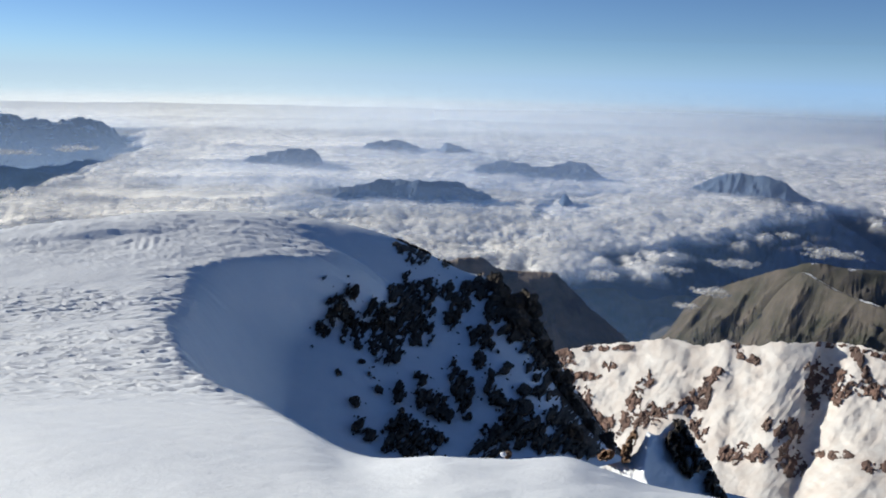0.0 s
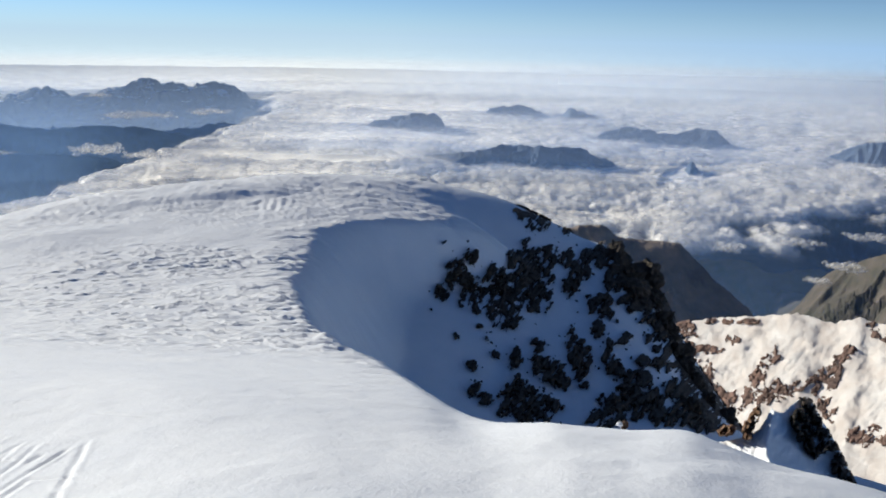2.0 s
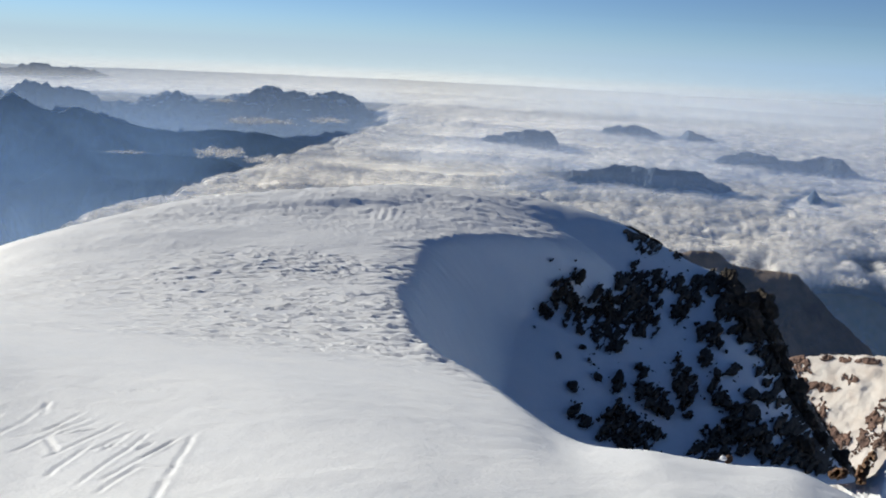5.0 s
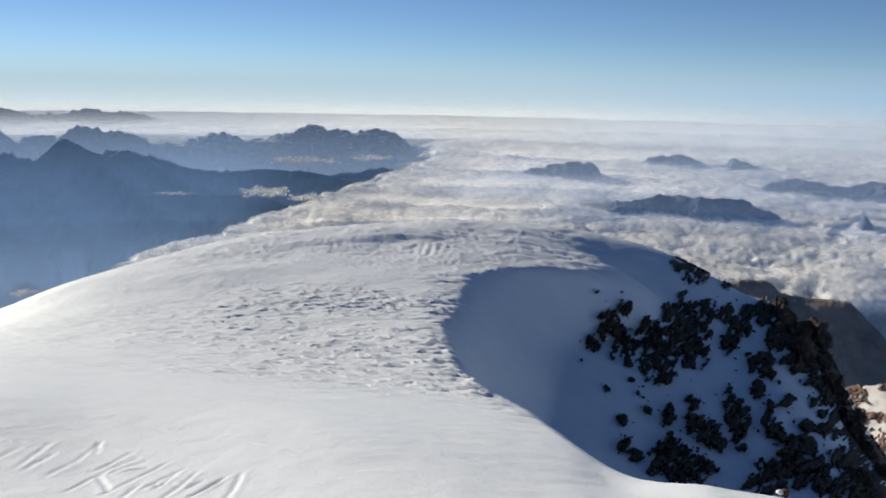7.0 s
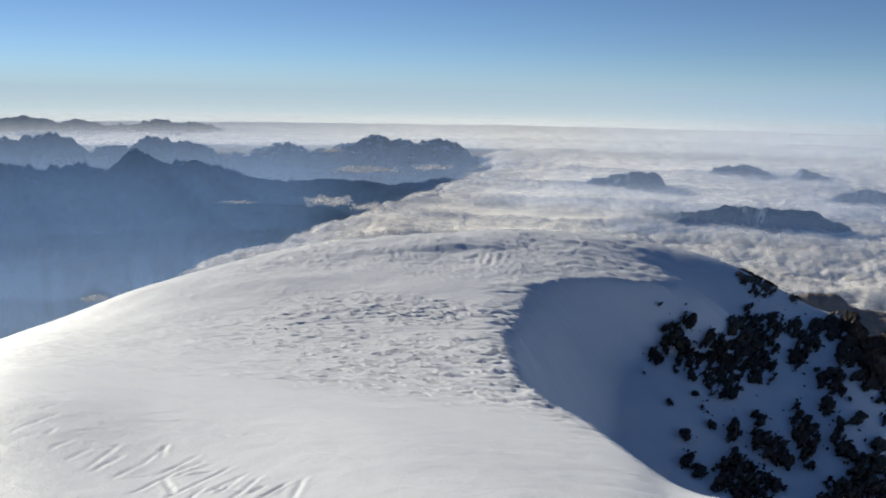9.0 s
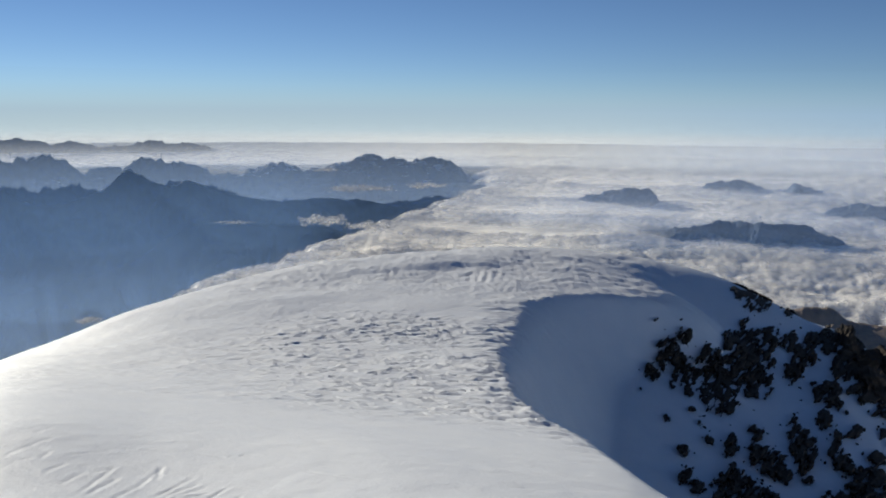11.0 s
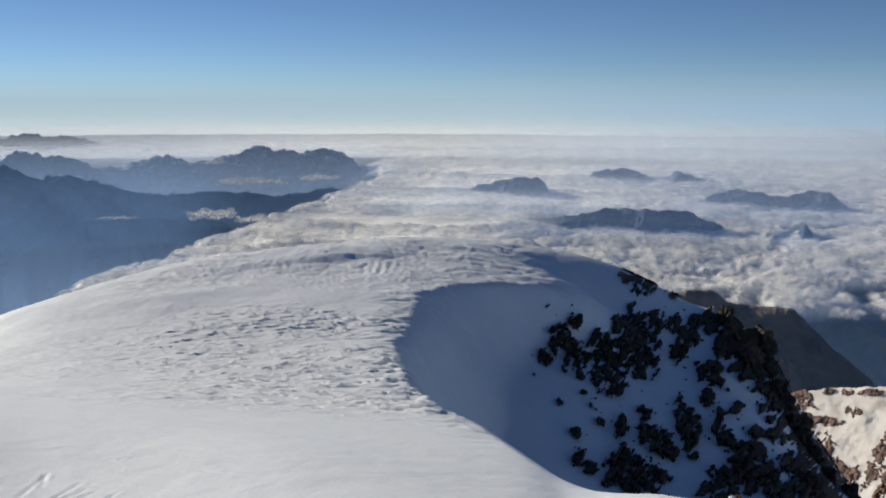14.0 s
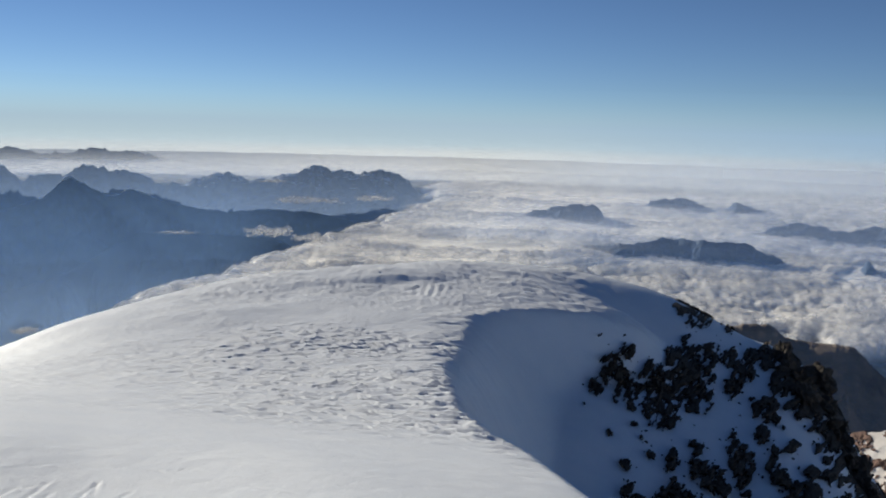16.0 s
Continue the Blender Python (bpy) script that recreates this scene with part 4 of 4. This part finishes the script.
# Added dark blue sheets in front of the islands tint them like haze.
for a0, a1, r_here, low, high in ISLAND_TINTS:
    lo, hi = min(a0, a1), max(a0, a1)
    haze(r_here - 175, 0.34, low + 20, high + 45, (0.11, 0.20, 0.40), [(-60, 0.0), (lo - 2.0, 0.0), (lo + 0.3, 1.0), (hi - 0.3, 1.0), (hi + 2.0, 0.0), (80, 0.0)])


def cloud_brightener(r, thick, low, high, sides):
    """A cream see-through sheet added on the cloud tops at the distance r to brighten them, from low to high metres
    above them.
    """
    z = -370 + (r - 1600) * 0.068
    haze(r, thick, z + low, z + high, (0.97, 0.935, 0.87), [(-60, 0.0)] + sides + [(80, 0.0)])


# Brightening sheets along the left edge of the clouds, then over the far clouds.
for r_bank, edge in ((1780, 38.0), (1950, 34.0), (2150, 30.0), (2350, 27.0), (2600, 23.5), (2900, 20.5), (3200, 18.5)):
    cloud_brightener(r_bank, 0.36, 0, 46, [(edge - 24, 0.0), (edge - 13, 1.0), (edge - 6, 1.0), (edge - 2.5, 0.0)])
for r_bank in (3560, 3760, 3960, 4160, 4330):
    cloud_brightener(r_bank, 0.17, 0, 60, [(4, 0.0), (26, 1.0), (60, 1.0)])

# ---- dark rocks on the shaded wall ----
def rock_mesh(name, k, material, detail=3, cuts=12, jag=0.34):
    """A craggy block: a ball cut by planes, split by ridges and left with flat faces."""
    rnd = random.Random(k)
    bm = bmesh.new()
    bmesh.ops.create_icosphere(bm, subdivisions=detail, radius=1.0)
    planes = []
    for i in range(cuts):
        n = Vector((rnd.gauss(0, 1), rnd.gauss(0, 1), rnd.gauss(0, 0.6))).normalized()
        planes.append((n, rnd.uniform(0.35, 0.8)))
    shift = Vector((k * 1.7, k * 0.3, 0))
    for v in bm.verts:
        for n, d in planes:
            over = v.co.dot(n) - d
            if over > 0:
                v.co -= n * over
        way = v.co.normalized()
        rough = (1 - abs(noise.noise(way * 1.7 + shift))) ** 2 - 0.55 + 0.5 * noise.noise(way * 4.5 + shift)
        v.co += way * jag * rough
    me = bpy.data.meshes.new(name)
    bm.to_mesh(me)
    bm.free()
    me.materials.append(material)
    return me


ROCKS = [rock_mesh("rock", 900 + i, DARK_ROCK, 2) for i in range(8)]
CRAGS = [rock_mesh("crag", 930 + i, DARK_ROCK, 4, 8, 0.55) for i in range(6)]
OUTCROPS = {
    "upper": [(5.38, -13.69, 0.3, 0.52), (6.28, -14.56, 0.52, 0.44), (6.63, -15.09, 0.37, 0.59), (7.35, -15.95, 0.37, 0.44), (5.84, -15.26, 0.67, 0.44), (4.46, -16.31, 1.3, 0.81), (3.01, -15.6, 1.3, 1.04), (1.95, -14.18, 0.93, 1.19), (1.01, -15.39, 0.81, 1.11), (2.98, -17.17, 1.04, 0.74), (4.11, -14.73, 0.37, 0.44), (1.35, -16.63, 0.52, 0.37)],
    "crest": [(1.47, -11.18, 0.74, 0.67), (2.37, -10.74, 0.52, 0.3), (-0.53, -11.84, 0.26, 0.19)],
    "middle": [(0.33, -13.45, 0.67, 0.52), (-0.58, -13.6, 0.67, 0.44), (-1.69, -14.27, 0.52, 0.52), (-2.2, -13.37, 0.67, 0.52), (-0.99, -15.17, 0.44, 0.59), (-2.86, -16.33, 0.74, 0.59)],
    "edge": [(-3.47, -13.33, 1.04, 0.74), (-4.41, -14.34, 1.11, 1.04), (-5.69, -14.64, 0.89, 1.41), (-5.2, -15.71, 0.93, 0.74), (-6.3, -16.0, 0.67, 1.04), (-6.9, -17.08, 0.74, 0.74), (-7.3, -17.75, 0.59, 0.59)],
    "edge low": [(-7.91, -19.02, 1.11, 0.93), (-7.02, -19.42, 0.52, 0.44), (-8.5, -19.84, 0.74, 0.56), (-9.28, -20.63, 0.93, 0.74), (-10.07, -21.59, 1.04, 0.81), (-11.21, -22.32, 1.11, 0.67), (-11.89, -22.76, 0.59, 0.37), (-9.0, -22.01, 0.93, 0.74), (-8.03, -21.07, 0.74, 0.52)],
    "centre": [(2.38, -19.94, 0.37, 0.52), (0.92, -19.05, 0.37, 0.37), (0.71, -20.19, 0.52, 0.48), (-0.12, -20.58, 0.67, 0.59), (-1.87, -19.67, 0.67, 0.81), (-1.09, -18.48, 0.3, 0.52), (-0.8, -21.08, 0.37, 0.37), (-2.09, -20.76, 0.37, 0.52), (6.26, -18.73, 0.19, 0.19), (3.68, -19.77, 0.19, 0.19), (4.24, -18.91, 0.15, 0.22), (4.8, -18.05, 0.19, 0.15)],
    "right": [(-3.72, -19.6, 0.37, 0.52), (-4.11, -20.27, 0.3, 0.3), (-4.86, -20.4, 0.44, 0.44), (-5.97, -20.51, 0.52, 0.52), (-5.09, -21.42, 0.67, 0.44), (-2.91, -17.9, 0.37, 0.52), (-3.68, -18.56, 0.22, 0.3), (-4.58, -18.18, 0.3, 0.37), (-5.92, -19.49, 0.37, 0.3), (-6.22, -18.09, 0.3, 0.37)],
    "low right": [(-6.41, -21.85, 1.11, 0.59), (-4.22, -22.65, 0.81, 0.93), (-7.38, -22.63, 0.81, 0.52), (-3.11, -23.04, 0.52, 0.52), (-5.52, -22.65, 0.52, 0.37), (-9.78, -22.79, 0.89, 0.37)],
    "low": [(2.15, -22.15, 0.93, 0.81), (1.01, -22.99, 1.11, 0.67), (0.09, -22.63, 0.67, 0.52), (2.88, -23.01, 0.44, 0.52), (1.75, -23.33, 0.74, 0.37)],
    "low left": [(4.95, -21.99, 0.44, 0.37), (5.15, -20.45, 0.3, 0.26), (4.2, -22.5, 0.37, 0.3)],
}


def wall_distance(us, vs):
    """Distance of the shaded wall at each turn and rise, its upper end and whether it is seen there."""
    r = np.exp(np.arange(math.log(18.0), math.log(46), 0.004))
    e = np.maximum.accumulate(ground_rise(us, r), axis=0)
    top = e.max(0)
    ug, vg = np.meshgrid(us, vs)
    seen = vg < top[None, :] + 0.14
    vg = np.minimum(vg, top[None, :] + 0.2)
    rg = np.stack([np.interp(np.minimum(vg[:, j], top[j] - 0.02), e[:, j] + np.arange(len(r)) * 1e-7, r) for j in range(len(us))], 1)
    return ug, vg, rg, seen


def outcrop(blobs, rnd, edge):
    """Broken rock that comes through the snow of the wall, in lumps of (turn, rise, half width, half height), with loose blocks round it."""
    mid = blobs[len(blobs) // 2]
    base, _ = snow_point(mid[0], mid[1])
    thing = new("rock_outcrop")
    thing.location = base
    tagged(thing, "tall dark crag on the edge of the shaded wall" if edge else "dark jagged rock outcrop breaking through shaded snow", "rock", group="rock outcrops on the shaded wall")
    us = np.arange(min(b[0] - 1.6 * b[2] for b in blobs) - 0.15, max(b[0] + 1.6 * b[2] for b in blobs) + 0.15, 0.04)
    vs = np.arange(min(b[1] - 1.6 * b[3] for b in blobs) - 0.15, max(b[1] + 1.6 * b[3] for b in blobs) + 0.15, 0.04)
    u, v, r, seen = wall_distance(us, vs)
    field = np.max([1 - 0.6 * (((u - a) / w) ** 2 + ((v - e) / h) ** 2) for a, e, w, h in blobs], axis=0)
    x, y = (u * 0.8 + v * 0.55) * 0.65, (v * 0.8 - u * 0.55) * 0.65
    blocks = 0.6 * shards(x / 0.16, y / 0.26, 740) + 0.4 * shards(x / 0.07, y / 0.11, 745)
    h = 1.0 * np.clip(field, -0.8, 0.7) + 0.85 * fbm(x / 0.26, y / 0.56, 5, 700, 0.62) + 1.2 * (blocks - 0.5) - 0.3
    deep = np.clip(h, -0.8, 0.6) * 0.2 + np.where(h > 0, 0.2 * blocks + 0.10 * ridged(x / 0.2, y / 0.28, 4, 720, 0.6), 0)
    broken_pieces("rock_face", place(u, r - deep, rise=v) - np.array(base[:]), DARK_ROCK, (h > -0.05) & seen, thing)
    for a, e, w, t in blobs:
        p, far = snow_point(a, e)
        metre = far * math.pi / 180
        if edge and min(w, t) > 0.55:
            s = metre * rnd.uniform(0.85, 1.15) * min(w, t)
            ob = new("crag", rnd.choice(CRAGS))
            ob.parent = thing
            spin = Euler((rnd.uniform(-0.3, 0.3), radians(-15) + rnd.uniform(-0.3, 0.3), rnd.uniform(0, 6.3)))
            ob.matrix_basis = Matrix.LocRotScale(p - base, spin, (s, s, s * rnd.uniform(1.1, 1.6)))
        for i in range(4):
            q, turn = rnd.uniform(1.0, 2.3), rnd.uniform(0, 6.3)
            p, far = snow_point(a + w * q * math.cos(turn), e + t * q * math.sin(turn))
            s = metre * rnd.uniform(0.04, 0.13)
            ob = new("rock", rnd.choice(ROCKS))
            ob.parent = thing
            ob.matrix_basis = Matrix.LocRotScale(p - base, Euler((rnd.uniform(-0.5, 0.5), rnd.uniform(-0.5, 0.5), rnd.uniform(0, 6.3))), (s * rnd.uniform(0.8, 1.4), s, s * rnd.uniform(0.8, 1.4)))


rock_luck = random.Random(5)
for where, lumps in OUTCROPS.items():
    outcrop(lumps, rock_luck, where.startswith("edge"))


# ---- the snowy spur beyond the near brow ----
SPUR_CREST = [(-22, -28.5), (-20, -26.0), (-19, -24.5), (-17.6, -22.5), (-16.6, -21.3), (-16.0, -20.55), (-15.6, -20.5), (-15.0, -20.95), (-14.5, -21.5), (-14.1, -21.45), (-13.9, -21.35),
              (-13.6, -22.0), (-13.2, -22.7), (-12.6, -23.1), (-11.8, -23.45), (-10.8, -23.8), (-9, -25)]
ARETE = [(-30, -14.6), (-25, -14.4), (-23.8, -13.85), (-22.5, -13.9), (-21.3, -14.05), (-20, -14.1)]


def spur_face(turn, rise):
    """Distance of the spur: an arete that comes toward the eye, a lit hollow on one side, a shaded face on the other."""
    d = turn - curve(rise, ARETE)
    r = 12.6 - 0.75 * np.clip(-20.5 - rise, -0.5, 8)
    return r + np.where(d > 0, 0.42 * d - 0.05 * d * d, -0.5 * d) + 0.05 * fbm(turn / 0.5, rise / 0.5, 4, 811)


def build_spur():
    turn = np.arange(-22, -9, 0.06)[None, :]
    crest = curve(turn, SPUR_CREST) + 0.05 * fbm(turn / 0.3, turn * 0, 3, 815)
    rise = crest + np.linspace(0, 1, 110)[:, None] * (-31 - crest)
    front = place(turn, spur_face(turn, rise), rise=rise)
    back = front[:1] + np.linspace(0, 1, 7)[1:, None, None] * np.stack([-np.sin(np.radians(turn)) * 2.5, np.cos(np.radians(turn)) * 2.5, turn * 0 - 4.5], -1)
    tagged(grid_object("snow_spur", np.concatenate([back[::-1], front], 0), SNOW), "small snow spur beyond the brow, lit on one side", "snow")
    dark = [along([(-15.75, -20.3), (-16.1, -21.2), (-16.7, -22.1), (-17.3, -22.9)], 0.55, 0.6, 0.35) + along([(-17.3, -22.9), (-18.2, -24.0), (-19.2, -25.2)], 0.5, 0.6, 0.35),
            along([(-15.4, -21.6), (-15.9, -22.6), (-16.6, -23.4)], 0.38, 0.5, 0.35)]
    for i, blobs in enumerate(dark):
        rib = new("rock_rib")
        rib.location = base = Vector(place(blobs[0][0], 12.3, rise=blobs[0][1]).tolist())
        tagged(rib, "dark shaded rock breaking out of the snow spur", "rock")
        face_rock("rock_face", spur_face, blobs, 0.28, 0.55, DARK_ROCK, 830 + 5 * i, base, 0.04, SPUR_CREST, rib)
    for i, blobs in enumerate((along([(-12.95, -21.9), (-12.75, -22.5), (-12.6, -23.0)], 0.36, 0.42, 0.3), along([(-11.5, -22.95), (-11.1, -23.1)], 0.42, 0.3, 0.3))):
        rib = new("rock_rib")
        rib.location = base = Vector(place(blobs[0][0], 12.0, rise=blobs[0][1]).tolist())
        tagged(rib, "sunlit brown rock at the end of the snow spur", "rock")
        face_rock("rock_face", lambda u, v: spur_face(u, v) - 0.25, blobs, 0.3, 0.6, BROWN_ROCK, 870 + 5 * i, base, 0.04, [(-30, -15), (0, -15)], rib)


build_spur()

# ---- a stone with a snow cap on the brow ----
def build_stone():
    p = Vector(place(-5.0, 5.17, rise=-23.45).tolist())
    thing = new("stone")
    thing.location = p
    tagged(thing, "small reddish stone with a snow cap on the brow", "stone")
    body = new("stone_body", rock_mesh("stone_body", 77, BROWN_ROCK, 3, 9, 0.2))
    body.parent, body.scale = thing, (0.042, 0.03, 0.026)
    cap = new("snow_cap", rock_mesh("snow_cap", 78, SNOW, 3, 0, 0.1))
    cap.parent, cap.location, cap.scale = thing, (-0.03, -0.005, 0.004), (0.022, 0.02, 0.014)


build_stone()
